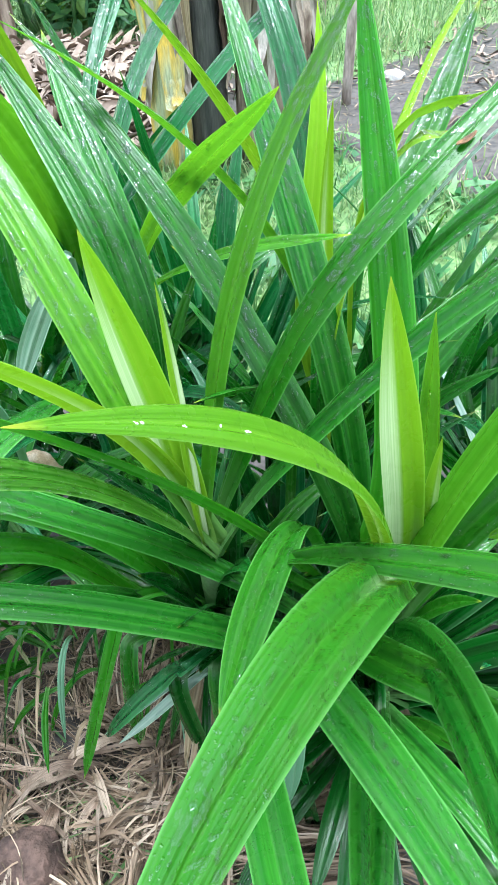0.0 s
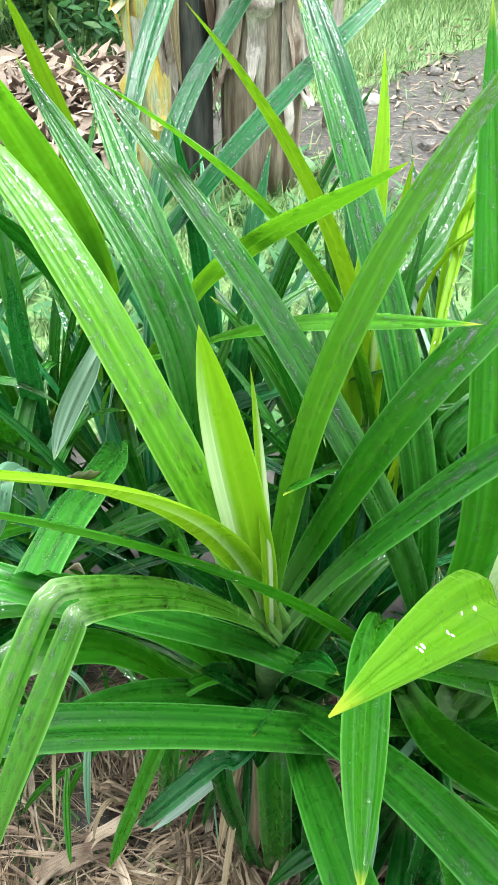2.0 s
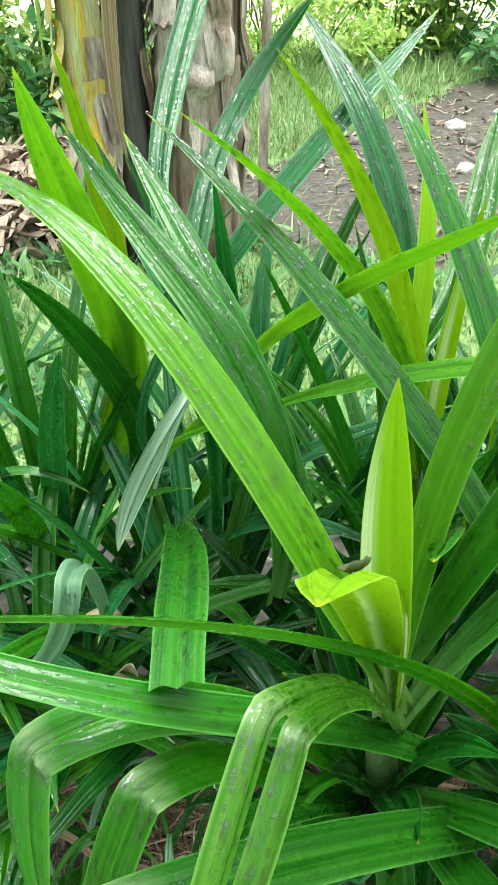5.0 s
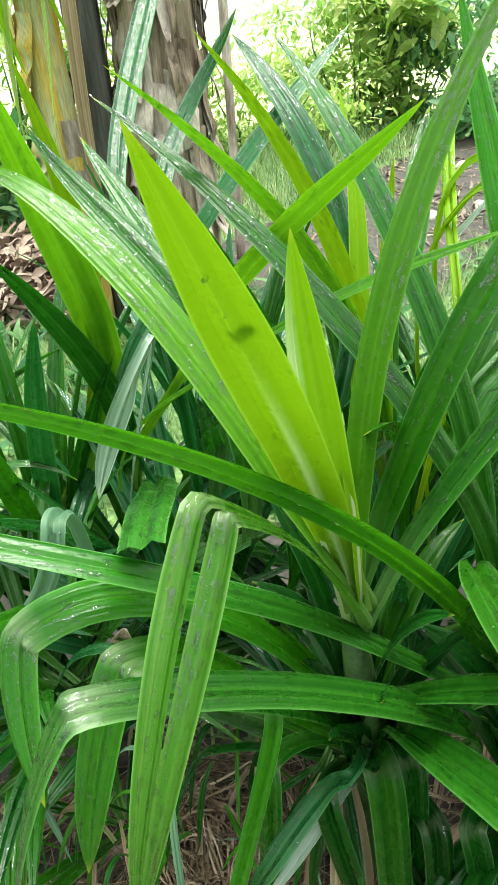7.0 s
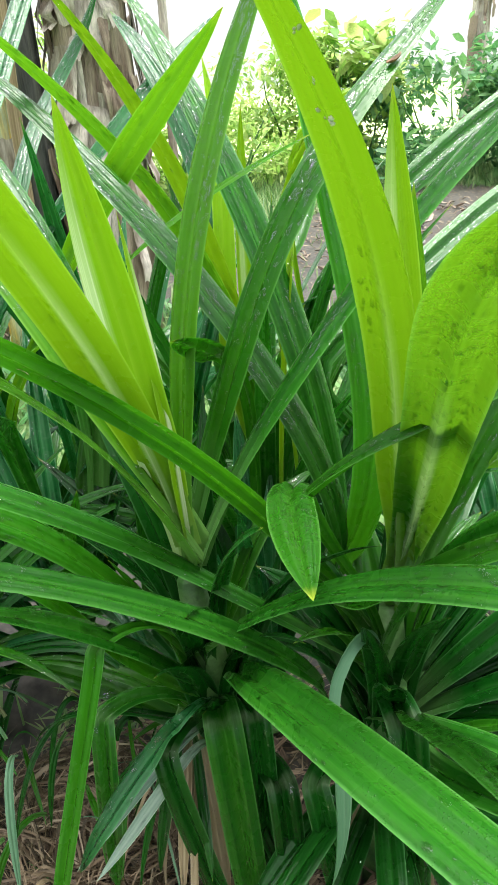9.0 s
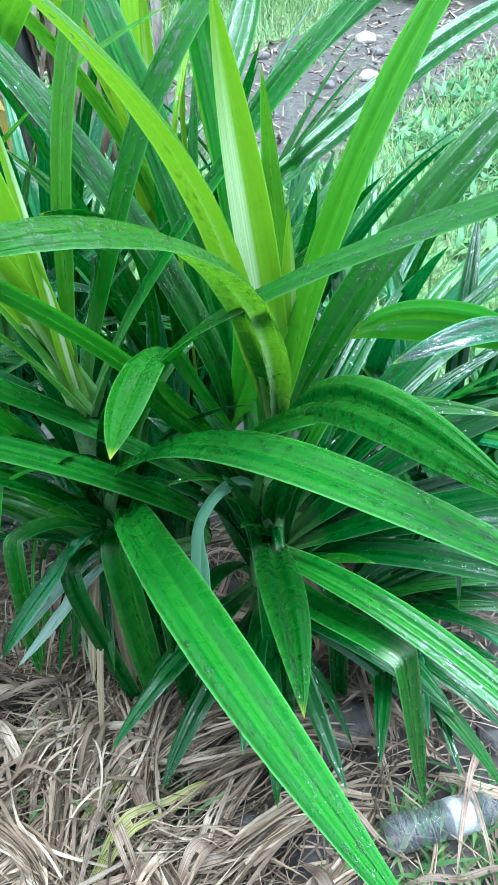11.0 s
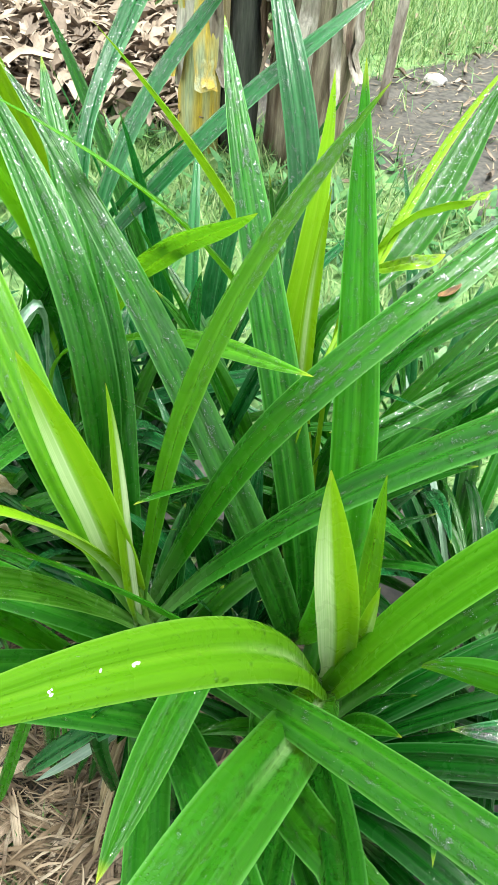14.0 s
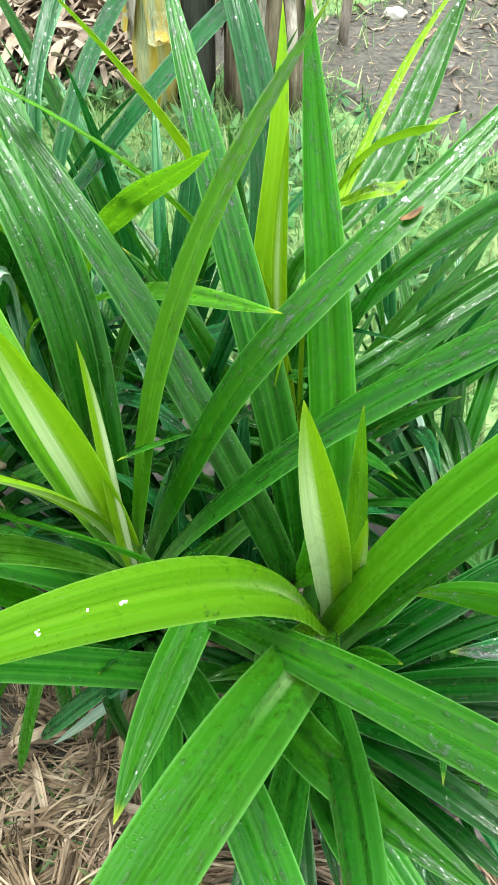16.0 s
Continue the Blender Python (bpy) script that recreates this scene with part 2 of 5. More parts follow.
STRAW = island("dry_straw", ((0.0, (0.04, 0.031, 0.018, 1)), (0.4, (0.19, 0.135, 0.085, 1)), (0.8, (0.46, 0.36, 0.24, 1)), (1.0, (0.1, 0.071, 0.036, 1))), 0.75)
GRASS = island("grass_blades", ((0.0, (0.05, 0.15, 0.035, 1)), (0.5, (0.17, 0.32, 0.09, 1)), (1.0, (0.4, 0.48, 0.22, 1))), 0.5, 0.3)
FOLIAGE = island("shrub_leaves", ((0.0, (0.2, 0.42, 0.07, 1)), (0.5, (0.42, 0.62, 0.14, 1)), (1.0, (0.68, 0.78, 0.3, 1))), 0.5, 0.55)
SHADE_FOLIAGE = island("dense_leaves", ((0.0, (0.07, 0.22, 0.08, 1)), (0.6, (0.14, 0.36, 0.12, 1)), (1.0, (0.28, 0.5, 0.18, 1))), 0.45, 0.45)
LITTER = island("fallen_leaves", ((0.0, (0.12, 0.085, 0.062, 1)), (0.4, (0.27, 0.205, 0.15, 1)), (0.8, (0.42, 0.34, 0.265, 1)), (1.0, (0.18, 0.13, 0.095, 1))), 0.7)
HUSK = island("husk_fibres", ((0.0, (0.05, 0.035, 0.018, 1)), (0.45, (0.24, 0.165, 0.1, 1)), (0.85, (0.46, 0.35, 0.235, 1)), (1.0, (0.6, 0.49, 0.36, 1))), 0.7)
STEM = mottled("pale_leaf_sheath", (0.03, 0.12, 0.02, 1), (0.12, 0.26, 0.07, 1), 20, 0.5, 0.2)
BARK = mottled("banana_sheath", (0.13, 0.08, 0.055, 1), (0.44, 0.35, 0.27, 1), 22, 0.7, 0.6, streaks=0.12)
DARKBARK = mottled("black_sheath", (0.025, 0.026, 0.028, 1), (0.11, 0.105, 0.1, 1), 26, 0.45, 0.5, streaks=0.1)
YELLOWSTEM = mottled("yellow_sheath", (0.55, 0.58, 0.36, 1), (0.72, 0.5, 0.07, 1), 26, 0.5, 0.3, streaks=0.1)
GREYSHEATH = mottled("grey_dry_sheath", (0.26, 0.2, 0.16, 1), (0.68, 0.6, 0.54, 1), 18, 0.65, 0.5, streaks=0.2)
STONE = mottled("stone", (0.07, 0.065, 0.058, 1), (0.22, 0.2, 0.18, 1), 12, 0.8, 0.5)


def ground_material():
    m, ns, ls, bsdf = material("ground_soil_and_turf")
    co = ns.new("ShaderNodeTexCoord")
    big = node(ns, "TexNoise", Scale=1.6, Detail=6.0)
    fine = node(ns, "TexNoise", Scale=38.0, Detail=8.0)
    ls.new(co.outputs["Object"], big.inputs[0])
    ls.new(co.outputs["Object"], fine.inputs[0])
    soil = mixer(ns, ls, ramp(ns, ls, fine.outputs[0], (0.35, 0.0), (0.65, 1.0)), (0.012, 0.0105, 0.009, 1), (0.07, 0.06, 0.05, 1))
    turf = mixer(ns, ls, ramp(ns, ls, fine.outputs[0], (0.3, 0.0), (0.7, 1.0)), (0.05, 0.13, 0.03, 1), (0.2, 0.32, 0.1, 1))
    # bare trodden ground along the footpath
    zone = ns.new("ShaderNodeAttribute")
    zone.attribute_name = "bare"
    edge = ns.new("ShaderNodeMath")
    edge.operation = 'ADD'
    ls.new(zone.outputs["Fac"], edge.inputs[0])
    ls.new(big.outputs[0], edge.inputs[1])
    col = mixer(ns, ls, ramp(ns, ls, edge.outputs[0], (0.85, 0.0), (1.05, 1.0)), turf, soil)
    far = ns.new("ShaderNodeAttribute")
    far.attribute_name = "field"
    col = mixer(ns, ls, far.outputs["Fac"], col, mixer(ns, ls, big.outputs[0], (0.42, 0.55, 0.2, 1), (0.62, 0.7, 0.36, 1)))
    ls.new(col, bsdf.inputs["Base Color"])
    bsdf.inputs["Roughness"].default_value = 0.62
    bp = node(ns, "Bump", Strength=0.3, Distance=0.004)
    ls.new(fine.outputs[0], bp.inputs["Height"])
    ls.new(bp.outputs[0], bsdf.inputs["Normal"])
    return m


# ---- building blocks ----
GROUND = -0.06


def smooth(a, b, x):
    t = min(1, max(0, (x - a) / (b - a)))
    return t * t * (3 - 2 * t)


def bare(x, y):
    """1 on trodden or littered ground, 0 on turf."""
    px, py, dx, dy = 0.3, 3.2, 0.66, 0.75
    along = (x - px) * dx + (y - py) * dy
    across = abs((x - px) * dy - (y - py) * dx)
    path = smooth(0.95, 0.55, across) * smooth(-0.3, 0.2, along) * smooth(5.2, 4.2, along)
    bed = smooth(1.25, 0.9, math.hypot(x + 0.25, (y - 0.5) * 1.15))
    left = smooth(1.7, 1.2, math.hypot(x + 1.5, (y - 4.0) * 1.6) + 0.5 * noise.noise(Vector((x * 1.5, y * 1.5, 4))))
    return max(path, bed, left)


def height(x, y):
    bed = smooth(1.0, 0.6, math.hypot(x + 0.3, (y - 0.35) * 1.2))
    mound = 0.055 * noise.noise(Vector((x * 6.5, y * 6.5, 21))) + 0.025 * noise.noise(Vector((x * 15, y * 15, 5)))
    return GROUND + bed * mound + 0.025 * noise.noise(Vector((x * 2.2, y * 2.2, 0))) + 0.012 * noise.noise(Vector((x * 9, y * 9, 3)))


def part(name, bm, mat, parent=None, label="", flat=False):
    me = bpy.data.meshes.new(name)
    bm.to_mesh(me)
    bm.free()
    me.materials.append(mat)
    if not flat:
        me.polygons.foreach_set("use_smooth", [True] * len(me.polygons))
    ob = new(name, me)
    ob.parent = parent
    if label:
        tagged(ob, label)
    return ob


def from_lists(name, verts, faces, mat, parent=None, smoothed=True):
    me = bpy.data.meshes.new(name)
    me.from_pydata(verts, [], faces)
    me.materials.append(mat)
    if smoothed:
        me.polygons.foreach_set("use_smooth", [True] * len(me.polygons))
    ob = new(name, me)
    ob.parent = parent
    return ob


def bezier(p0, p1, p2, p3, n):
    out = []
    for i in range(n + 1):
        s = i / n
        out.append(p0 * (1 - s) ** 3 + p1 * (3 * s * (1 - s) ** 2) + p2 * (3 * s * s * (1 - s)) + p3 * s ** 3)
    return out


CROSS = (-1.0, -0.75, -0.54, -0.48, -0.25, -0.03, 0.0, 0.03, 0.25, 0.48, 0.54, 0.75, 1.0)


def blade_profile(s, cut, taper=0.48):
    if cut:
        return (0.72 + 0.28 * smooth(0, 0.3, s)) * (1 - 0.15 * smooth(0.6, 1, s))
    w = 0.68 + 0.32 * smooth(0, 0.35, s)
    if s > taper:
        w *= max(0.0, 1 - ((s - taper) / (1 - taper)) ** 2.2) ** 0.9
    return max(w, 0.012)


DROP = ((0.0, 0.0, 0.62), *((math.cos(a) * 0.62, math.sin(a) * 0.62, 0.46) for a in (0, 1.047, 2.094, 3.142, 4.189, 5.236)), *((math.cos(a), math.sin(a), -0.05) for a in (0, 1.047, 2.094, 3.142, 4.189, 5.236)))
DROP_FACES = [(0, 1 + q, 1 + (q + 1) % 6) for q in range(6)] + [(1 + q, 7 + q, 7 + (q + 1) % 6, 1 + (q + 1) % 6) for q in range(6)]


def add_drops(ob, frames, tang, total, width, amount, seed):
    """Rain drops resting on the upper face of a blade, in loose groups."""
    rng = random.Random(int(seed * 1000) & 0xffff)
    count = int(amount * total * width * 210)
    verts, faces = [], []
    spots = [(rng.uniform(0.12, 0.96), rng.uniform(-0.9, 0.9)) for _ in range(max(3, count // 9))]
    n = len(frames)
    for _ in range(count):
        s, u = rng.choice(spots)
        s, u = s + rng.gauss(0, 0.03), u + rng.gauss(0, 0.25)
        if not (0.05 < s < 0.97 and -0.92 < u < 0.92):
            continue
        i = min(n - 2, int(s * (n - 1)))
        j = min(len(CROSS) - 2, max(q for q in range(len(CROSS)) if CROSS[q] <= u))
        a, b, c = frames[i][j], frames[i][j + 1], frames[i + 1][j]
        e, f = b - a, c - a
        nrm = e.cross(f)
        if nrm.length < 1e-10 or e.length < 1e-5:
            continue
        nrm.normalize()
        g = (u - CROSS[j]) / (CROSS[j + 1] - CROSS[j])
        c0 = a + e * g + f * rng.random()
        t = f.normalized()
        sd = nrm.cross(t)
        r = 0.0006 + 0.0018 * rng.random() ** 2.0
        lng, flatness = rng.uniform(0.9, 3.2), rng.uniform(0.22, 0.5)
        k = len(verts)
        verts += [tuple(c0 + (t * x * lng + sd * y + nrm * z * flatness) * r) for x, y, z in DROP]
        faces += [tuple(k + q for q in fc) for fc in DROP_FACES]
    if faces:
        d = from_lists("dew", verts, faces, WATER, ob)
        tagged(d, "clear rain drops", kind="stuff")


def leaf(plant, kind, width, p0, p1, p2, p3, roll=0.0, hang=None, root=None, cut=False, fold=0.27, twist=0.0, drops=1.0, slit=None, neck=1.0, ease=3, bands=(), crease=0.0, taper=0.48, label=""):
    """One pandan blade along a curve from its base p0 to its tip p3; hang: the rest of it past a kink; root: where it leaves the plant."""
    p0, p1, p2, p3 = (Vector(p) for p in (p0, p1, p2, p3))
    pts, lead_n = bezier(p0, p1, p2, p3, 26), 0
    joint = 0
    if root:
        root = Vector(root)
        reach = (p0 - root).length
        lead = bezier(root, root + Vector((0, 0, reach * 0.45)), p0 - (p1 - p0).normalized() * reach * 0.35, p0, 12)
        pts, lead_n = lead[:-1] + pts, 12
    if hang:
        h1, h2, h3 = (Vector(h) for h in hang)
        joint = len(pts) - 1
        pts = pts + bezier(p3, h1, h2, h3, 18)[1:]
        for _ in range(ease):
            near = range(joint - 4, joint + 5)
            eased = [(pts[i - 1] + pts[i] * 2 + pts[i + 1]) / 4 for i in near]
            for i, p in zip(near, eased):
                pts[i] = p
    n = len(pts)
    run = [0.0]
    for a, b in zip(pts, pts[1:]):
        run.append(run[-1] + (b - a).length)
    total = run[-1]
    tang = [(pts[min(i + 1, n - 1)] - pts[max(i - 1, 0)]).normalized() for i in range(n)]
    out = pts[-1] - p0
    inward = Vector((-out.x, -out.y, 0))
    if inward.length > 1e-6:
        inward.normalize()
    mid = lead_n + (n - lead_n) // 3
    led = run[lead_n]
    part_of = [max(0.0, (v - led) / (total - led)) for v in run]
    ref = Vector((0, 0, 1)) + 0.45 * inward
    nor = [None] * n
    nor[mid] = (ref - ref.dot(tang[mid]) * tang[mid]).normalized()
    for i in list(range(mid + 1, n)):
        v = nor[i - 1]
        nor[i] = (v - v.dot(tang[i]) * tang[i]).normalized()
    for i in range(mid - 1, -1, -1):
        v = nor[i + 1]
        nor[i] = (v - v.dot(tang[i]) * tang[i]).normalized()
    seed = p3.x * 31 + p3.y * 17
    bm = bmesh.new()
    uv = bm.loops.layers.uv.new("blade")
    rows, meta = [], []
    half = width * 0.005
    for i in range(n):
        s = part_of[i]
        turn = Matrix.Rotation(radians(roll + twist * (s - 0.3)), 3, tang[i])
        up = turn @ nor[i]
        side = tang[i].cross(up)
        w = half * blade_profile(s, cut, taper) * (0.72 * neck + (1 - 0.72 * neck) * (run[i] / max(led, 1e-6)) ** 2 if i < lead_n else 1.0) * (1.0 if root else neck + (1 - neck) * smooth(0.42, 0.68, s))
        deep = fold + 0.45 * (1 - smooth(0.0, 0.3, s))
        row = []
        for u in CROSS:
            a = abs(u)
            lift = deep * min(a, 0.5) * 2 - (0.22 if a > 0.5 else 0.0) * (a - 0.5) * 2 * (1 - (deep - fold) * 1.5)
            lift += 0.03 * math.sin(u * 9 + seed)
            wave = 0.05 * noise.noise(Vector((u * 0.7 + seed, run[i] * 16, 1))) * a
            gape = 0.0
            if slit and slit[0] < s < slit[1] and u:
                q = (s - slit[0]) / (slit[1] - slit[0])
                gape = math.copysign(0.11 * min(1, q * 7) * (1 - q) ** 0.7, u)
            row.append(bm.verts.new(pts[i] + side * ((u * (1 - 0.6 * abs(gape)) + gape) * w * (1 - 0.25 * (deep - fold))) + up * ((lift + wave) * w)))
        rows.append(row)
    for i in range(n - 1):
        for j in range(len(CROSS) - 1):
            if slit and slit[0] < part_of[i] < slit[1] and j in (5, 6):
                continue
            f = bm.faces.new((rows[i][j], rows[i][j + 1], rows[i + 1][j + 1], rows[i + 1][j]))
            for lp, (ii, jj) in zip(f.loops, ((i, j), (i, j + 1), (i + 1, j + 1), (i + 1, j))):
                lp[uv].uv = (CROSS[jj] * half, run[ii])
    k = len(CROSS)
    frames = [[v.co.copy() for v in row] for row in rows]
    ob = part("leaf", bm, LEAF[kind], plant, label)
    att = ob.data.attributes.new("along", 'FLOAT', 'POINT')
    att.data.foreach_set("value", [run[v // k] / total * (0.9 if cut else 1.0) for v in range(n * k)])
    att = ob.data.attributes.new("rim", 'FLOAT', 'POINT')
    att.data.foreach_set("value", [abs(CROSS[v % k]) for v in range(n * k)])
    if bands or crease:
        tone = []
        for i in range(n):
            q = part_of[i]
            worn = crease * max(0.0, 1 - abs(i - joint) / 2.0) if hang and crease else 0.0
            for u in CROSS:
                v = worn * (0.5 + 0.5 * noise.noise(Vector((u * 6, i * 0.7, seed))))
                for u0, u1, end, power in bands:
                    inside = smooth(u0 - 0.06, u0 + 0.02, u) * smooth(u1 + 0.06, u1 - 0.02, u)
                    v = max(v, power * inside * smooth(end, end - 0.35, q))
                tone.append(v)
        att = ob.data.attributes.new("pale", 'FLOAT', 'POINT')
        att.data.foreach_set("value", tone)
    if drops > 0:
        add_drops(ob, frames, tang, total, width, drops, seed)
    return ob


def plant_at(x, y, label, name="pandan_plant", category="plant", group="pandan plants"):
    e = new(name)
    e.location = (0, 0, 0)
    return tagged(e, label, category, group)


def tube(path, radii, sides=10, squash=1.0):
    """A tapered round body along a path."""
    bm = bmesh.new()
    rings = []
    n = len(path)
    for i, (p, r) in enumerate(zip(path, radii)):
        t = (path[min(i + 1, n - 1)] - path[max(i - 1, 0)]).normalized()
        a = t.cross(Vector((0.13, 1, 0.21))).normalized()
        b = t.cross(a)
        rings.append([bm.verts.new(p + (a * math.cos(q) + b * math.sin(q) * squash) * r) for q in (2 * math.pi * k / sides for k in range(sides))])
    for r0, r1 in zip(rings, rings[1:]):
        for k in range(sides):
            bm.faces.new((r0[k], r0[(k + 1) % sides], r1[(k + 1) % sides], r1[k]))
    bm.faces.new(rings[0][::-1])
    bm.faces.new(rings[-1])
    return bm


# ---- ground ----
def build_ground():
    def axis(lo, hi, c):
        near = [c + i * 0.06 for i in range(int((lo - c) / 0.06), int((hi - c) / 0.06) + 1)]
        far, step, v = [], 0.15, near[-1]
        while v < 900:
            v += step
            step *= 1.35
            far.append(v)
        back, step, v = [], 0.15, near[0]
        while v > -900:
            v -= step
            step *= 1.35
            back.append(v)
        return back[::-1] + near + far
    xs, ys = axis(-1.8, 3.6, 0), axis(-0.6, 7.2, 0)
    xs = sorted(set(xs + [i * 0.02 for i in range(-45, 41)]))
    ys = sorted(set(ys + [i * 0.02 for i in range(-15, 51)]))
    verts = [(x, y, height(x, y) if abs(x) < 12 and abs(y) < 14 else GROUND) for y in ys for x in xs]
    nx = len(xs)
    faces = [(j * nx + i, j * nx + i + 1, (j + 1) * nx + i + 1, (j + 1) * nx + i) for j in range(len(ys) - 1) for i in range(nx - 1)]
    ob = from_lists("ground", verts, faces, ground_material())
    att = ob.data.attributes.new("bare", 'FLOAT', 'POINT')
    att.data.foreach_set("value", [bare(x, y) for y in ys for x in xs])
    att = ob.data.attributes.new("field", 'FLOAT', 'POINT')
    att.data.foreach_set("value", [smooth(8.5, 11.0, y) for y in ys for x in xs])
    tagged(ob, "trodden brown soil with patches of short green turf", "ground", kind="structure")


build_ground()

# ---- pandan plants ----
plant_a = plant_at(-0.03, 0.52, "pandan plant with a lime heart leaf and long arching blades")
plant_b = plant_at(0.17, 0.47, "wet pandan plant with a pale striped heart leaf")
plant_c = plant_at(0.12, 0.87, "tall dark green pandan plant with upright blades")
plant_d = plant_at(-0.42, 1.0, "pandan plant with tall lime green blades")
plant_e = plant_at(-0.2, 0.75, "low glossy pandan plant with drooping blades")
plant_g = plant_at(-0.1, 1.05, "blue-green pandan plant with tall wet blades")
plant_r = plant_at(0.45, 0.8, "spreading dark green pandan plant on the grass side")
plant_f = plant_at(-0.82, 1.25, "dense pandan plant among the leaf litter")
seedling = plant_at(0.5, 0.5, "seedling with one broad veined green leaf", "seedling", "seedling", "seedlings")

leaf(plant_a, "lime", 4.2, (-0.044, 0.499, 0.485), (-0.062, 0.494, 0.646), (-0.088, 0.479, 0.787), (-0.101, 0.446, 0.913), drops=0.04, bands=((0.5, 1.0, 1.0, 0.95),), roll=55.0)
leaf(plant_a, "olive", 4.4, (-0.030, 0.506, 0.492), (-0.127, 0.470, 0.732), (-0.239, 0.683, 0.946), (-0.410, 0.791, 0.948), roll=-10.0)
leaf(plant_a, "lime", 4.6, (-0.046, 0.486, 0.508), (-0.069, 0.507, 0.654), (-0.130, 0.418, 0.806), (-0.195, 0.215, 1.008), roll=20.0, bands=((-0.06, 0.06, 0.7, 0.6),), drops=0.05)
leaf(plant_a, "young", 3.4, (-0.038, 0.498, 0.486), (-0.042, 0.552, 0.708), (0.002, 0.555, 0.891), (0.114, 0.569, 1.070), roll=10.0)
leaf(plant_a, "mid", 3.9, (-0.037, 0.529, 0.469), (0.066, 0.544, 0.883), (0.115, 0.474, 0.870), (0.328, 0.745, 1.015), roll=10.0)
leaf(plant_a, "dark", 4.2, (-0.027, 0.500, 0.477), (0.073, 0.529, 0.720), (0.291, 0.510, 0.919), (0.479, 0.457, 1.068), roll=5.0)
leaf(plant_c, "mid", 3.0, (0.020, 0.578, 0.664), (0.004, 0.553, 0.682), (-0.015, 0.523, 0.704), (-0.039, 0.485, 0.722), root=(0.050, 0.620, 0.400), roll=38.0)
leaf(plant_a, "green", 2.9, (0.164, 0.473, 0.270), (0.098, 0.533, 0.569), (-0.278, 0.346, 0.892), (-0.418, 0.297, 0.917), roll=55.0)
leaf(plant_a, "wet", 4.4, (-0.041, 0.491, 0.486), (-0.086, 0.445, 0.628), (-0.127, 0.413, 0.697), (-0.181, 0.332, 0.780), hang=((-0.190, 0.318, 0.766), (-0.245, 0.225, 0.66), (-0.272, 0.24, 0.51)), roll=-20.0, slit=(0.52, 0.76), drops=1.4, ease=1, crease=0.5, neck=0.72)
leaf(plant_b, "lime", 3.9, (0.183, 0.511, 0.403), (0.185, 0.477, 0.533), (0.144, 0.423, 0.736), (0.116, 0.392, 0.907), drops=0, bands=((0.2, 1.0, 1.02, 1.0), (-0.8, -0.5, 0.45, 0.4)), roll=30.0)
leaf(plant_b, "young", 3.4, (0.198, 0.512, 0.403), (0.197, 0.495, 0.540), (0.178, 0.475, 0.690), (0.164, 0.464, 0.836), drops=0.1, roll=-20.0)
leaf(plant_b, "lime", 1.8, (0.199, 0.547, 0.420), (0.200, 0.500, 0.500), (0.188, 0.462, 0.600), (0.183, 0.443, 0.724), bands=((-1.0, -0.3, 1.0, 0.5),), drops=0)
blotched = leaf(plant_b, "bright", 4.9, (0.171, 0.486, 0.418), (0.137, 0.404, 0.634), (0.113, 0.349, 0.844), (-0.044, 0.161, 0.978), bands=((-0.02, 0.2, 0.7, 0.35),), drops=0.05, roll=-25.0)
leaf(plant_b, "broad", 5.1, (0.173, 0.497, 0.413), (0.160, 0.335, 0.725), (0.045, 0.178, 0.844), (0.001, -0.031, 0.909), bands=((-0.12, 0.12, 0.6, 0.55),), drops=0.7, roll=-20.0)
leaf(plant_b, "dark", 4.3, (0.149, 0.451, 0.346), (0.164, 0.369, 0.625), (0.192, 0.229, 0.671), (0.176, -0.006, 0.783), drops=0.6, roll=50.0)
leaf(plant_b, "dark", 4.0, (0.161, 0.465, 0.255), (0.180, 0.363, 0.234), (0.200, 0.306, 0.321), (0.261, 0.226, 0.325), hang=((0.264, 0.221, 0.317), (0.275, 0.190, 0.22), (0.297, 0.169, 0.074)), ease=1, crease=0.4)
leaf(plant_b, "young", 4.5, (0.184, 0.505, 0.370), (0.168, 0.424, 0.609), (0.279, 0.467, 0.881), (0.351, 0.378, 0.989), drops=0.1, roll=50.0)
leaf(plant_b, "mid", 4.1, (0.175, 0.461, 0.415), (0.229, 0.464, 0.636), (0.417, 0.572, 0.724), (0.569, 0.576, 0.874), roll=35.0)
leaf(seedling, "vein", 4.9, (0.450, 0.456, 0.545), (0.365, 0.460, 0.578), (0.300, 0.470, 0.592), (0.255, 0.470, 0.560), root=(0.600, 0.500, -0.060), drops=0.1, roll=-80.0)
leaf(plant_e, "young", 3.8, (-0.148, 0.809, 0.699), (-0.098, 0.799, 0.799), (-0.014, 0.642, 0.899), (0.039, 0.572, 0.970), root=(-0.280, 0.950, 0.350), drops=0.05, roll=-25.0)
leaf(plant_c, "young", 3.4, (0.119, 0.867, 0.383), (0.082, 0.805, 0.685), (-0.017, 0.800, 0.845), (-0.210, 0.632, 1.014), roll=10.0)
leaf(plant_c, "lime", 3.2, (0.122, 0.873, 0.377), (0.090, 0.888, 0.631), (0.024, 0.772, 0.864), (-0.129, 0.731, 1.035), roll=15.0)
leaf(plant_c, "dark", 4.3, (0.121, 0.638, 0.310), (0.188, 0.514, 0.497), (0.028, 0.610, 0.921), (-0.036, 0.834, 1.025), roll=-20.0)
leaf(plant_c, "green", 4.5, (0.101, 0.636, 0.314), (0.219, 0.424, 0.530), (0.139, 0.600, 0.787), (0.098, 0.664, 1.054), roll=0.0)
leaf(plant_c, "dark", 3.8, (0.107, 0.632, 0.320), (0.210, 0.382, 0.533), (-0.069, 0.651, 0.866), (-0.232, 0.759, 0.987), roll=-30.0)
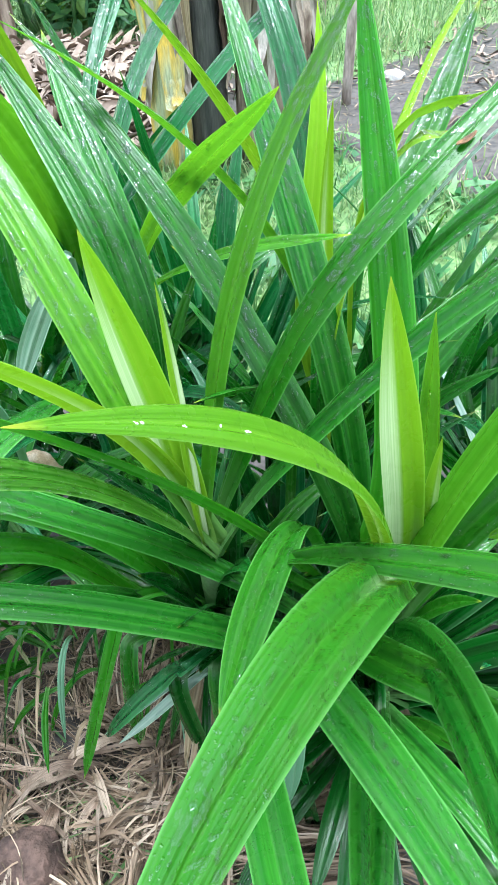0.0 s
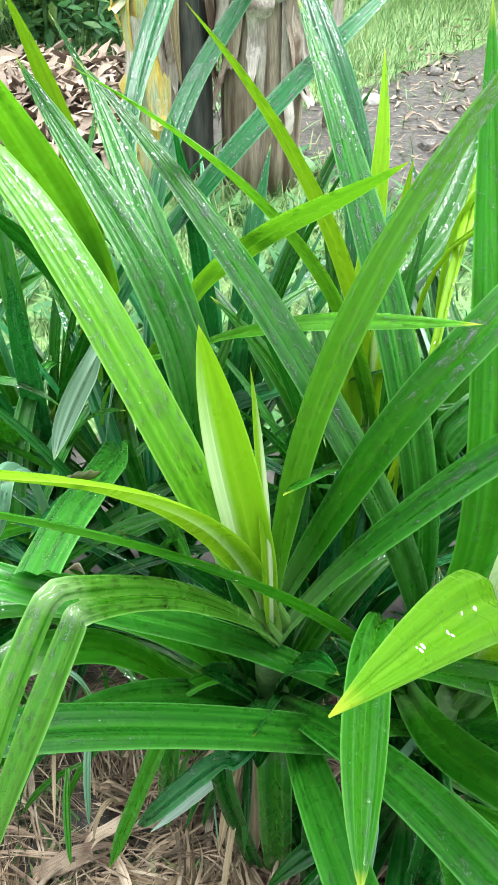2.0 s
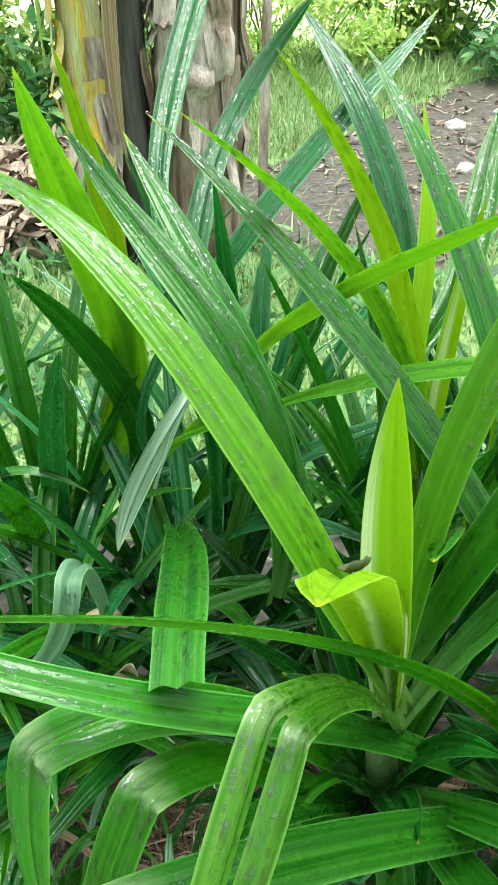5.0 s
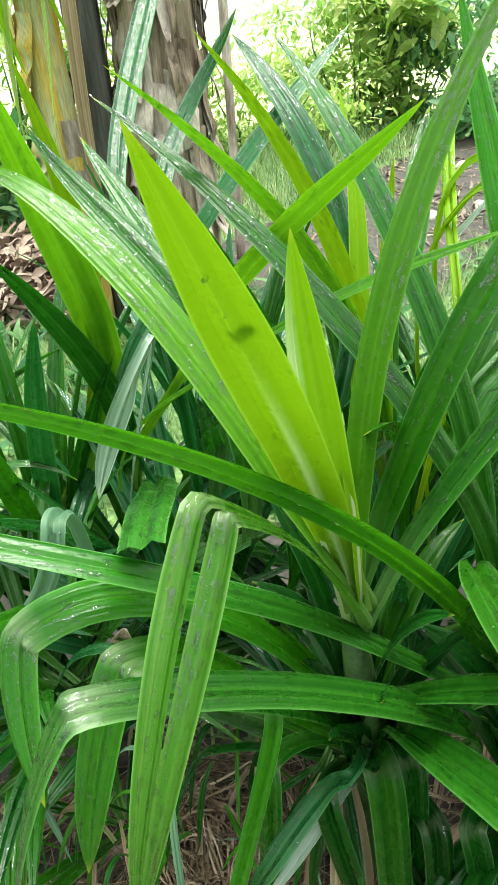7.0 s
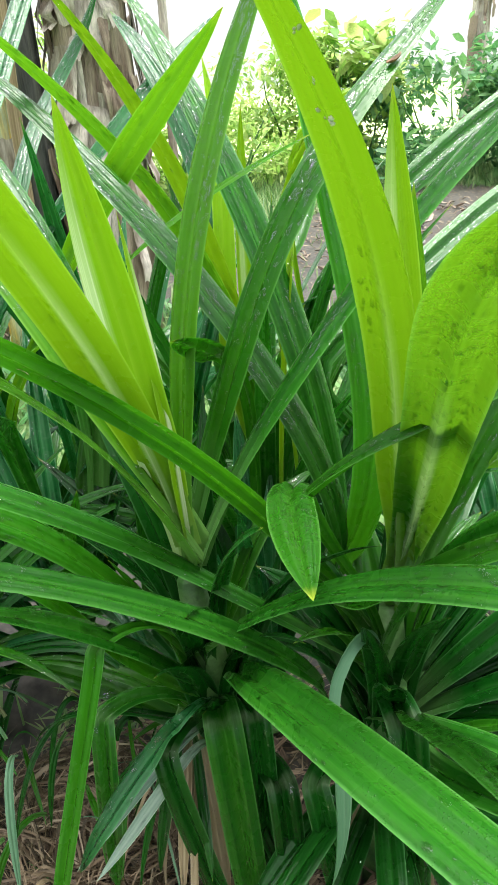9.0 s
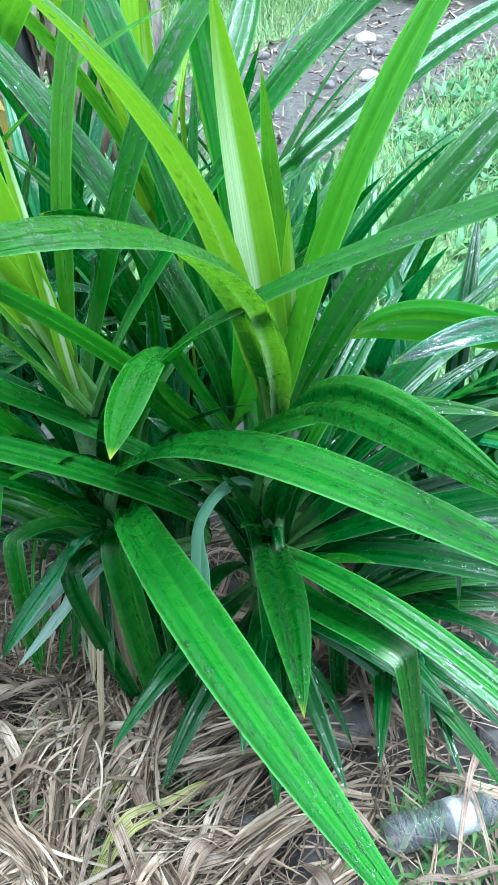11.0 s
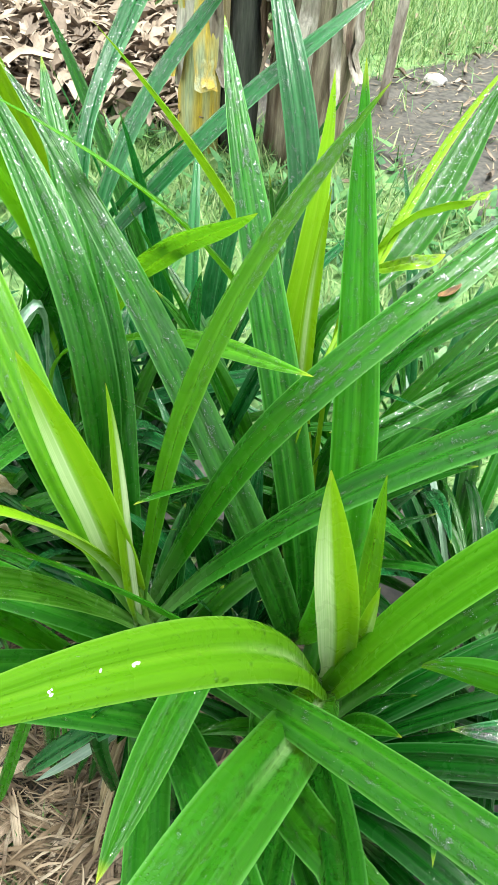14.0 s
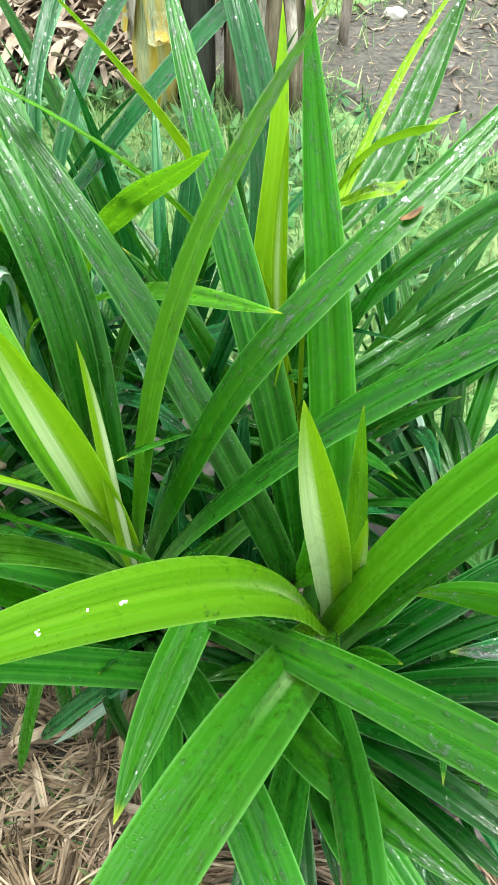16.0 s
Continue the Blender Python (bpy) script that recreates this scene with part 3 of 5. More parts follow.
leaf(plant_e, "dark", 4.8, (-0.138, 0.661, 0.501), (-0.084, 0.615, 0.801), (-0.227, 0.817, 0.806), (-0.315, 0.858, 0.962), roll=-5.0)
leaf(plant_e, "dark", 4.4, (-0.095, 0.635, 0.558), (-0.125, 0.731, 0.744), (-0.194, 0.789, 0.836), (-0.262, 0.932, 0.935), root=(-0.100, 0.700, 0.250), roll=5.0)
leaf(plant_g, "glauc", 3.9, (-0.227, 0.964, 0.829), (-0.241, 1.114, 0.921), (-0.130, 1.225, 1.095), (-0.088, 1.374, 1.224), root=(-0.160, 1.000, 0.200), roll=-5.0)
leaf(plant_g, "glauc", 3.9, (-0.194, 0.873, 0.711), (-0.216, 0.982, 0.881), (-0.075, 1.198, 0.961), (-0.047, 1.000, 1.053), root=(-0.180, 0.950, 0.200), roll=-5.0)
leaf(plant_g, "glauc", 4.2, (-0.245, 0.948, 0.639), (-0.108, 1.024, 0.836), (0.015, 1.014, 0.936), (0.134, 1.127, 1.024), root=(-0.200, 0.960, 0.200), roll=10.0)
leaf(plant_g, "glauc", 4.2, (0.036, 0.843, 0.617), (0.109, 0.953, 0.785), (0.016, 0.960, 0.944), (-0.034, 1.168, 1.026), root=(-0.020, 0.950, 0.200), roll=0.0)
leaf(plant_c, "lime", 3.3, (0.111, 0.868, 0.372), (0.025, 0.855, 0.599), (0.093, 0.841, 0.734), (0.071, 0.962, 0.953), drops=0.1, roll=-10.0)
leaf(plant_c, "lime", 2.5, (0.116, 0.870, 0.373), (0.092, 0.844, 0.547), (0.082, 0.816, 0.719), (0.089, 0.794, 0.894), bands=((0.0, 0.7, 0.95, 0.7),), drops=0, roll=-10.0)
leaf(plant_r, "mid", 5.2, (0.133, 1.006, 0.615), (0.257, 1.113, 0.682), (0.279, 1.255, 0.772), (0.340, 1.336, 0.880), root=(0.200, 0.950, 0.200), roll=15.0)
leaf(plant_c, "lime", 2.0, (0.117, 0.665, 0.783), (0.161, 0.815, 0.847), (0.207, 0.951, 0.914), (0.292, 1.090, 0.964), root=(0.110, 0.750, 0.300), roll=-40.0)
leaf(plant_r, "lime", 3.0, (0.213, 0.826, 0.873), (0.266, 0.858, 0.873), (0.232, 0.901, 0.849), (0.286, 0.937, 0.857), root=(0.200, 0.850, 0.400), roll=-30.0)
leaf(plant_c, "lime", 2.3, (0.148, 0.723, 0.849), (0.176, 0.637, 0.924), (0.156, 0.641, 0.900), (0.202, 0.702, 0.890), root=(0.140, 0.750, 0.300), roll=20.0)
leaf(plant_e, "young", 2.4, (-0.118, 0.754, 0.690), (-0.033, 0.680, 0.779), (0.014, 0.592, 0.826), (0.099, 0.515, 0.875), root=(-0.300, 0.900, 0.400), roll=25.0)
leaf(plant_a, "dark", 4.0, (0.027, 0.487, 0.255), (0.211, 0.487, 0.254), (-0.120, 0.357, 0.621), (-0.285, 0.287, 0.679), hang=((-0.294, 0.284, 0.672), (-0.335, 0.275, 0.60), (-0.354, 0.27, 0.50)), ease=1, crease=0.3, drops=0.8, roll=-25.0, twist=55.0, taper=0.95)
leaf(plant_a, "dark", 3.3, (0.180, 0.472, 0.283), (-0.181, 0.560, 0.570), (-0.141, 0.289, 0.702), (-0.581, 0.525, 0.755), drops=0.6, roll=-10.0)
leaf(plant_d, "young", 5.5, (-0.400, 1.007, 0.357), (-0.200, 1.003, 0.554), (-0.333, 0.953, 0.796), (-0.323, 0.709, 1.030), drops=0.1, roll=0.0)
leaf(plant_d, "lime", 3.6, (-0.412, 1.003, 0.353), (-0.257, 0.989, 0.590), (-0.275, 0.963, 0.809), (-0.310, 0.835, 1.029), drops=0.1, roll=-5.0)
leaf(plant_e, "sky_sheen", 3.0, (-0.230, 0.696, 0.721), (-0.258, 0.695, 0.675), (-0.284, 0.691, 0.629), (-0.299, 0.671, 0.578), root=(-0.300, 0.860, 0.300), neck=0.35, roll=35.0)
leaf(plant_e, "dark", 4.6, (-0.235, 0.717, 0.554), (-0.222, 0.638, 0.605), (-0.233, 0.519, 0.669), (-0.237, 0.421, 0.689), root=(-0.200, 0.740, 0.150), cut=True, roll=5.0)
leaf(plant_a, "glauc", 3.0, (-0.076, 0.430, 0.338), (-0.098, 0.475, 0.279), (-0.179, 0.399, 0.238), (-0.206, 0.426, 0.151), root=(-0.030, 0.510, 0.250), roll=10.0)
leaf(plant_b, "dark", 4.4, (0.004, 0.502, 0.280), (-0.041, 0.492, 0.425), (0.054, 0.115, 0.560), (0.125, -0.098, 0.642), drops=0.6, roll=15.0)
leaf(plant_b, "dark", 4.1, (0.145, 0.459, 0.253), (0.216, 0.284, 0.417), (0.364, 0.181, 0.301), (0.406, -0.046, 0.369), roll=0.0)
leaf(plant_a, "green", 3.7, (-0.029, 0.519, 0.268), (-0.160, 0.470, 0.385), (-0.169, 0.492, 0.539), (-0.270, 0.403, 0.591), hang=((-0.28, 0.395, 0.582), (-0.315, 0.365, 0.50), (-0.338, 0.365, 0.375)), ease=1, crease=0.6, roll=-15.0, twist=10.0, taper=0.75)
leaf(plant_a, "dark", 3.4, (-0.024, 0.528, 0.256), (-0.088, 0.497, 0.378), (-0.158, 0.440, 0.489), (-0.233, 0.361, 0.576), roll=-25.0)
leaf(plant_b, "dark", 4.4, (0.169, 0.446, 0.266), (0.135, 0.30, 0.42), (0.125, 0.17, 0.53), (0.106, 0.045, 0.575), roll=-10.0)
leaf(plant_a, "dark", 4.2, (-0.053, 0.510, 0.338), (0.052, 0.341, 0.589), (0.103, 0.247, 0.644), (0.219, -0.045, 0.750), roll=10.0)
leaf(plant_b, "mid", 3.6, (0.054, 0.402, 0.593), (0.138, 0.318, 0.746), (0.307, 0.183, 0.824), (0.421, 0.070, 0.929), root=(0.170, 0.480, 0.270), roll=10.0)
leaf(plant_b, "mid", 3.8, (0.070, 0.475, 0.548), (0.050, 0.468, 0.600), (0.022, 0.330, 0.628), (0.008, 0.211, 0.653), root=(0.165, 0.478, 0.280), neck=0.45, roll=0.0)
leaf(plant_r, "sky_sheen", 4.7, (0.259, 1.306, 0.472), (0.288, 1.217, 0.590), (0.321, 1.139, 0.709), (0.361, 1.027, 0.806), root=(0.400, 0.800, 0.150), roll=35.0)
leaf(plant_r, "dark", 3.6, (0.181, 0.782, 0.675), (0.328, 0.858, 0.831), (0.551, 0.824, 0.940), (0.751, 0.864, 1.026), root=(0.400, 0.800, 0.150), roll=50.0)
leaf(plant_r, "dark", 4.2, (0.193, 0.756, 0.607), (0.400, 0.886, 0.681), (0.586, 1.036, 0.783), (0.849, 1.094, 0.809), root=(0.400, 0.800, 0.150), roll=50.0)
leaf(plant_b, "mid", 4.3, (0.112, 0.497, 0.408), (0.111, 0.338, 0.513), (0.130, 0.274, 0.665), (0.277, 0.175, 0.674), roll=20.0)
leaf(plant_d, "dark", 4.1, (-0.403, 1.005, 0.351), (-0.152, 0.959, 0.440), (-0.365, 0.928, 0.751), (-0.379, 0.805, 0.834), roll=5.0)
leaf(plant_a, "lime", 1.7, (-0.045, 0.501, 0.487), (-0.045, 0.461, 0.614), (-0.056, 0.513, 0.714), (-0.069, 0.524, 0.826), bands=((0.2, 1.0, 1.0, 0.9),), drops=0, roll=10.0)

part("stem", tube([Vector((-0.02, 0.53, -0.1)), Vector((-0.025, 0.525, 0.12)), Vector((-0.03, 0.515, 0.3)), Vector((-0.045, 0.505, 0.46))], [0.03, 0.028, 0.024, 0.014]), STEM, plant_a)
part("stem", tube([Vector((0.16, 0.47, -0.1)), Vector((0.163, 0.47, 0.1)), Vector((0.165, 0.475, 0.26)), Vector((0.175, 0.5, 0.38))], [0.03, 0.028, 0.024, 0.014]), STEM, plant_b)


def fill_crown(plant, x, y, z, count, long, steep, around, kinds, seed, wide=(2.6, 4.2), droop=0.35):
    """The crowded blades of one plant: each rises from its base and arches over."""
    rng = random.Random(seed)
    for k in range(count):
        a = radians(around[0] + (around[1] - around[0]) * (k + rng.uniform(0, 0.9)) / count)
        e = radians(rng.uniform(*steep))
        L = rng.uniform(*long)
        flat = Vector((math.cos(a), math.sin(a), 0))
        p0 = Vector((x, y, z + rng.uniform(0, 0.06))) + flat * 0.015
        e1 = min(radians(86), e + 0.3)
        p1 = p0 + (flat * math.cos(e1) + Vector((0, 0, math.sin(e1)))) * L * 0.38
        p2 = p1 + (flat * math.cos(e) + Vector((0, 0, math.sin(e)))) * L * 0.34
        e3 = e - droop * rng.uniform(0.2, 2.2)
        p3 = p2 + (flat * math.cos(e3) + Vector((0, 0, math.sin(e3)))) * L * 0.3
        if y > 0.55 and p3.y < 0.5 and abs(p3.x + 0.05) < 0.3:
            continue
        for p in (p1, p2, p3):
            p.z = max(p.z, GROUND + 0.03)
        leaf(plant, rng.choice(kinds), rng.uniform(*wide), p0, p1, p2, p3, roll=rng.uniform(-28, 28), drops=0.35, twist=rng.uniform(-35, 35))


fill_crown(plant_e, -0.22, 0.78, 0.10, 30, (0.34, 0.62), (18, 72), (0, 360), ("shade_gloss", "shade_gloss", "glauc", "mid"), 31)
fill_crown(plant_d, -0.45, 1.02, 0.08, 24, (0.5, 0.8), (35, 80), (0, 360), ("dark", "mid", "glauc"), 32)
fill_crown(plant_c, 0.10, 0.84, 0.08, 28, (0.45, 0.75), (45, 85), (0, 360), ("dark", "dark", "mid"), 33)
fill_crown(plant_c, 0.05, 0.66, 0.05, 22, (0.36, 0.56), (45, 84), (0, 360), ("shade_gloss", "shade_gloss", "glauc"), 34)
fill_crown(plant_g, -0.12, 1.08, 0.08, 24, (0.55, 0.85), (50, 85), (0, 360), ("glauc", "dark", "glauc"), 35)
fill_crown(plant_r, 0.42, 0.88, 0.06, 28, (0.42, 0.72), (15, 68), (0, 360), ("dark", "glauc", "dark"), 36)
fill_crown(plant_r, 0.62, 0.62, 0.02, 14, (0.25, 0.45), (8, 45), (-60, 200), ("dark", "glauc"), 37)
fill_crown(plant_f, -0.82, 1.25, 0.06, 24, (0.45, 0.75), (30, 75), (0, 360), ("dark", "mid", "glauc"), 38)
fill_crown(plant_b, 0.17, 0.48, 0.20, 13, (0.34, 0.5), (2, 42), (-38, 62), ("shade_gloss",), 39, (3.0, 4.2))
fill_crown(plant_a, -0.02, 0.53, 0.16, 9, (0.24, 0.40), (-5, 40), (80, 172), ("shade_gloss", "shade_gloss", "mid"), 40, (2.4, 3.6), 0.7)
fill_crown(plant_b, 0.16, 0.47, 0.12, 9, (0.22, 0.34), (-35, 10), (200, 330), ("shade_gloss",), 41, (2.4, 3.6), 0.5)
fill_crown(plant_e, -0.36, 0.62, 0.02, 7, (0.22, 0.38), (10, 60), (60, 300), ("shade_gloss", "mid"), 42, (1.6, 3.0))
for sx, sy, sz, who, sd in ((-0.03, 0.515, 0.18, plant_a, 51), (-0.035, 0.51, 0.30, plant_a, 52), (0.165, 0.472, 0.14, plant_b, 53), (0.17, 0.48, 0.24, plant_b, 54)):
    fill_crown(who, sx, sy, sz, 9, (0.2, 0.32), (52, 80), (0, 360), ("shade_gloss", "mid", "shade_gloss"), sd, (3.2, 4.2), 0.5)
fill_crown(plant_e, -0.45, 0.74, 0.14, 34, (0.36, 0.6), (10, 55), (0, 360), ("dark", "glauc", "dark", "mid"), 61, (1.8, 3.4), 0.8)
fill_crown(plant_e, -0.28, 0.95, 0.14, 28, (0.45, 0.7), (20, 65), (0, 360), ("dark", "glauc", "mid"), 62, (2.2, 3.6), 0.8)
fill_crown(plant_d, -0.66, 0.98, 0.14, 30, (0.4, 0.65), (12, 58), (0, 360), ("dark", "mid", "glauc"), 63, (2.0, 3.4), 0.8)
fill_crown(plant_r, 0.50, 0.66, 0.04, 20, (0.36, 0.55), (12, 60), (-80, 260), ("shade_gloss", "shade_gloss", "glauc"), 64, (2.4, 4.0))
fill_crown(plant_r, 0.34, 1.12, 0.05, 20, (0.45, 0.7), (35, 78), (0, 360), ("glauc", "dark"), 65, (2.4, 4.0))


def bent_leaf(plant, kind, width, base, top, foot, fold=0.62, cut=True):
    """A blade broken over near its base, its rest hanging to the ground."""
    base, top, foot = Vector(base), Vector(top), Vector(foot)
    rise = (top.z - base.z)
    low = top + Vector(((foot.x - top.x) * 0.15, -0.022, -0.05))
    leaf(plant, kind, width, base, base + Vector((0, 0, rise * 0.7)), top + Vector(((base.x - top.x) * 0.4, 0.045, 0.004)), top, hang=(top + Vector((0, -0.016, -0.003)), low, foot), fold=fold, cut=cut, drops=0.3, ease=1, crease=0.2, taper=0.75)


bent_leaf(plant_a, "shade_gloss", 3.0, (-0.035, 0.51, 0.2), (-0.094, 0.462, 0.262), (-0.045, 0.43, 0.0))
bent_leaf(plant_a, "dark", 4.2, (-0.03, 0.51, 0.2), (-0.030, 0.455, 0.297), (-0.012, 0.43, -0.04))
bent_leaf(plant_a, "shade_gloss", 3.4, (-0.01, 0.52, 0.2), (0.006, 0.468, 0.285), (0.012, 0.45, -0.04))
bent_leaf(plant_a, "shade_gloss", 3.6, (0.0, 0.51, 0.12), (0.026, 0.436, 0.207), (0.035, 0.42, -0.05))
bent_leaf(plant_b, "shade_gloss", 3.0, (0.14, 0.48, 0.16), (0.058, 0.405, 0.236), (0.098, 0.385, -0.04))
bent_leaf(plant_b, "shade_gloss", 4.0, (0.16, 0.47, 0.2), (0.152, 0.40, 0.31), (0.165, 0.365, -0.06))
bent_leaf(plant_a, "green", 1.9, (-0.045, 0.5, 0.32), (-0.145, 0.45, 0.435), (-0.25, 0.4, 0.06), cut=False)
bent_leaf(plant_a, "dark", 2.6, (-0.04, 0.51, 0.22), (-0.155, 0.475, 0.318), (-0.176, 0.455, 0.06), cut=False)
bent_leaf(plant_b, "shade_gloss", 3.0, (0.19, 0.48, 0.14), (0.24, 0.42, 0.24), (0.26, 0.40, -0.05))
# split strip leaning on the straw, its sky sheen painted as pale grey-green
leaf(plant_a, "sky_sheen", 1.7, (-0.05, 0.50, 0.25), (-0.07, 0.48, 0.275), (-0.13, 0.455, 0.235), (-0.208, 0.425, 0.155), roll=-15.0, fold=0.1, drops=0.8, label="narrow strip of a split blade, painted with pale sky sheen")
leaf(plant_a, "sky_sheen", 1.5, (-0.05, 0.50, 0.225), (-0.07, 0.48, 0.25), (-0.12, 0.45, 0.195), (-0.19, 0.422, 0.135), roll=-30.0, fold=0.1, drops=0.5, label="narrow strip of a split blade, painted with pale sky sheen")
# a blade end showing its pale underside
leaf(plant_b, "under", 3.6, (0.082, 0.38, 0.41), (0.055, 0.35, 0.385), (0.075, 0.30, 0.32), (0.045, 0.305, 0.225), root=(0.165, 0.478, 0.28), roll=150.0, drops=0.0, label="pale blue-green underside of a drooping blade")
# rain-beaded blade end beside the seedling
leaf(plant_r, "glauc", 3.6, (0.50, 0.50, 0.50), (0.43, 0.42, 0.60), (0.35, 0.40, 0.60), (0.285, 0.41, 0.562), root=(0.50, 0.62, 0.10), roll=-20.0, drops=4.0)
# kinked blades at the edge of the litter
leaf(plant_a, "green", 4.4, (-0.04, 0.52, 0.30), (-0.14, 0.50, 0.56), (-0.265, 0.45, 0.665), (-0.350, 0.432, 0.610), hang=((-0.355, 0.424, 0.600), (-0.362, 0.39, 0.55), (-0.349, 0.355, 0.495)), roll=-25.0, twist=0.0, ease=1, crease=0.5, drops=0.8, taper=0.8)
bent_leaf(plant_e, "under", 2.6, (-0.33, 0.67, 0.45), (-0.346, 0.625, 0.585), (-0.385, 0.60, 0.50))
# dried droppings on one blade
CHALK = mottled("dropping_white", (0.5, 0.54, 0.44, 1), (0.7, 0.72, 0.64, 1), 90, 0.6, 0.3, distance=0.001)
spotted = min(blotched.data.vertices, key=lambda v: (v.co - Vector((0.02, 0.249, 0.897))).length).index
lrng = random.Random(9)
for step, count in ((0, 7), (14, 3), (24, 4), (38, 3)):
    v0 = blotched.data.vertices[min(spotted + step, len(blotched.data.vertices) - 1)]
    turn = Vector((0, 0, 1)).rotation_difference(v0.normal).to_matrix()
    bm = bmesh.new()
    for _ in range(count):
        c = Vector((lrng.gauss(0, 0.0035), lrng.gauss(0, 0.003), 0))
        made = bmesh.ops.create_icosphere(bm, subdivisions=2, radius=lrng.uniform(0.0005, 0.0019 if step == 0 else 0.0011))["verts"]
        for v in made:
            v.co = v0.co + turn @ (c + Vector((v.co.x, v.co.y * 1.5, v.co.z * 0.4)) * (1 + 0.5 * noise.noise(v.co * 900)))
    part("dropping", bm, CHALK, blotched, "white dried dropping")

srng = random.Random(19)
for k in range(64):
    base = Vector((srng.uniform(-0.5, -0.06), srng.uniform(0.5, 0.72), srng.uniform(0.02, 0.24)))
    aim = srng.uniform(2.2, 5.4)
    out = Vector((math.cos(aim), math.sin(aim), 0)) * srng.uniform(0.03, 0.09)
    up = Vector((0, 0, srng.uniform(-0.02, 0.07)))
    tip = base + out * 1.6 + Vector((0, 0, srng.uniform(-0.14, 0.0)))
    tip.z = max(tip.z, GROUND + 0.03)
    leaf(plant_e, srng.choice(("mid", "shade_gloss", "under", "green", "dead")), srng.uniform(0.3, 1.1), base, base + out * 0.3 + up, base + out + up, tip, roll=srng.uniform(-40, 40), twist=srng.uniform(-60, 60), drops=0)
fill_crown(plant_a, -0.06, 0.53, 0.2, 14, (0.16, 0.3), (-85, -50), (160, 320), ("dead", "shade_gloss", "shade_gloss"), 83, (0.8, 2.0), 0.2)
fill_crown(plant_b, 0.2, 0.5, 0.16, 14, (0.14, 0.26), (-85, -50), (200, 360), ("shade_gloss", "dead", "shade_gloss"), 84, (0.8, 2.2), 0.2)
fill_crown(plant_b, 0.26, 0.44, 0.08, 18, (0.2, 0.34), (-25, 30), (-70, 50), ("shade_gloss", "shade_gloss", "dark"), 85, (1.6, 3.4), 0.4)
fill_crown(plant_b, 0.36, 0.5, 0.04, 14, (0.2, 0.32), (5, 50), (-120, 60), ("shade_gloss", "glauc"), 86, (1.4, 3.0), 0.5)
fill_crown(plant_e, -0.38, 0.70, 0.2, 20, (0.3, 0.5), (-5, 38), (0, 360), ("shade_gloss", "glauc", "mid", "dark"), 87, (1.2, 2.4), 0.9)
fill_crown(plant_e, -0.58, 0.88, 0.18, 28, (0.3, 0.5), (0, 45), (0, 360), ("shade_gloss", "dark", "glauc", "mid"), 88, (1.4, 2.6), 0.8)
fill_crown(plant_r, 0.45, 0.72, 0.16, 24, (0.3, 0.5), (-5, 40), (-100, 120), ("shade_gloss", "glauc", "dark"), 89, (1.4, 2.8), 0.8)


# ---- grass, straw and litter ----
def blades_of(name, label, category, mat, count, box, keep, length, width, lean, seed, lift=0.0, flow=None):
    """Many narrow strips standing or lying on the ground, in one object."""
    rng = random.Random(seed)
    verts, faces = [], []
    made = 0
    while made < count:
        x, y = rng.uniform(box[0], box[1]), rng.uniform(box[2], box[3])
        if rng.random() > keep(x, y):
            continue
        made += 1
        az = rng.uniform(0, 2 * math.pi) if flow is None else flow(x, y) + rng.gauss(0, 0.45)
        L = length * rng.uniform(0.5, 1.3)
        w = width * rng.uniform(0.6, 1.4)
        tilt = radians(rng.uniform(*lean))
        d = Vector((math.cos(az) * math.sin(tilt), math.sin(az) * math.sin(tilt), math.cos(tilt)))
        s = Vector((-math.sin(az), math.cos(az), rng.uniform(-0.4, 0.4))) * w / 2
        base = Vector((x, y, height(x, y) + rng.uniform(0, lift)))
        k = len(verts)
        bend = Vector((math.cos(az), math.sin(az), -0.6)) * L * rng.uniform(0.05, 0.3)
        for q, ww in ((0, 1.0), (0.4, 0.9), (0.75, 0.6), (1, 0.08)):
            c = base + d * L * q + bend * q * q
            c.z = max(c.z, height(c.x, c.y) + 0.002)
            verts += [tuple(c - s * ww), tuple(c + s * ww)]
        faces += [(k + i, k + i + 1, k + i + 3, k + i + 2) for i in (0, 2, 4)]
    ob = from_lists(name, verts, faces, mat)
    return tagged(ob, label, category, kind="stuff")


blades_of("grass", "short fresh green grass round the footpath", "grass", GRASS, 30000, (-2.6, 3.6, -0.9, 5.4), lambda x, y: (0.95 * (1 - bare(x, y)) + 0.03) * smooth(-2.6, -1.2, x) * smooth(3.6, 2.4, x) * smooth(5.4, 4.6, y) * (0.15 + 0.85 * smooth(-0.5, 1.0, y)), 0.10, 0.006, (5, 60), 1)
blades_of("grass_tuft", "long lush grass behind the footpath", "grass", GRASS, 26000, (-3.0, 6.0, 4.4, 9.5), lambda x, y: (1 - bare(x, y)) * smooth(-3.0, -2.0, x) * smooth(6.0, 5.0, x) * smooth(4.4, 5.2, y) * smooth(9.5, 8.5, y), 0.19, 0.007, (5, 60), 2)
blades_of("path_twigs", "dry twigs and leaf scraps trodden into the footpath", "plant debris", STRAW, 2600, (0.0, 3.6, 2.8, 7.2), lambda x, y: smooth(0.3, 0.8, bare(x, y)), 0.045, 0.005, (78, 100), 45, 0.008)
def littered(x, y):
    """1 on the husk heap, less on the open soil beside the plant foot."""
    return (0.12 + 0.88 * smooth(0.12, 0.0, x + 0.25 * (y - 0.3))) * (1 if y < 0.7 else 0.4)


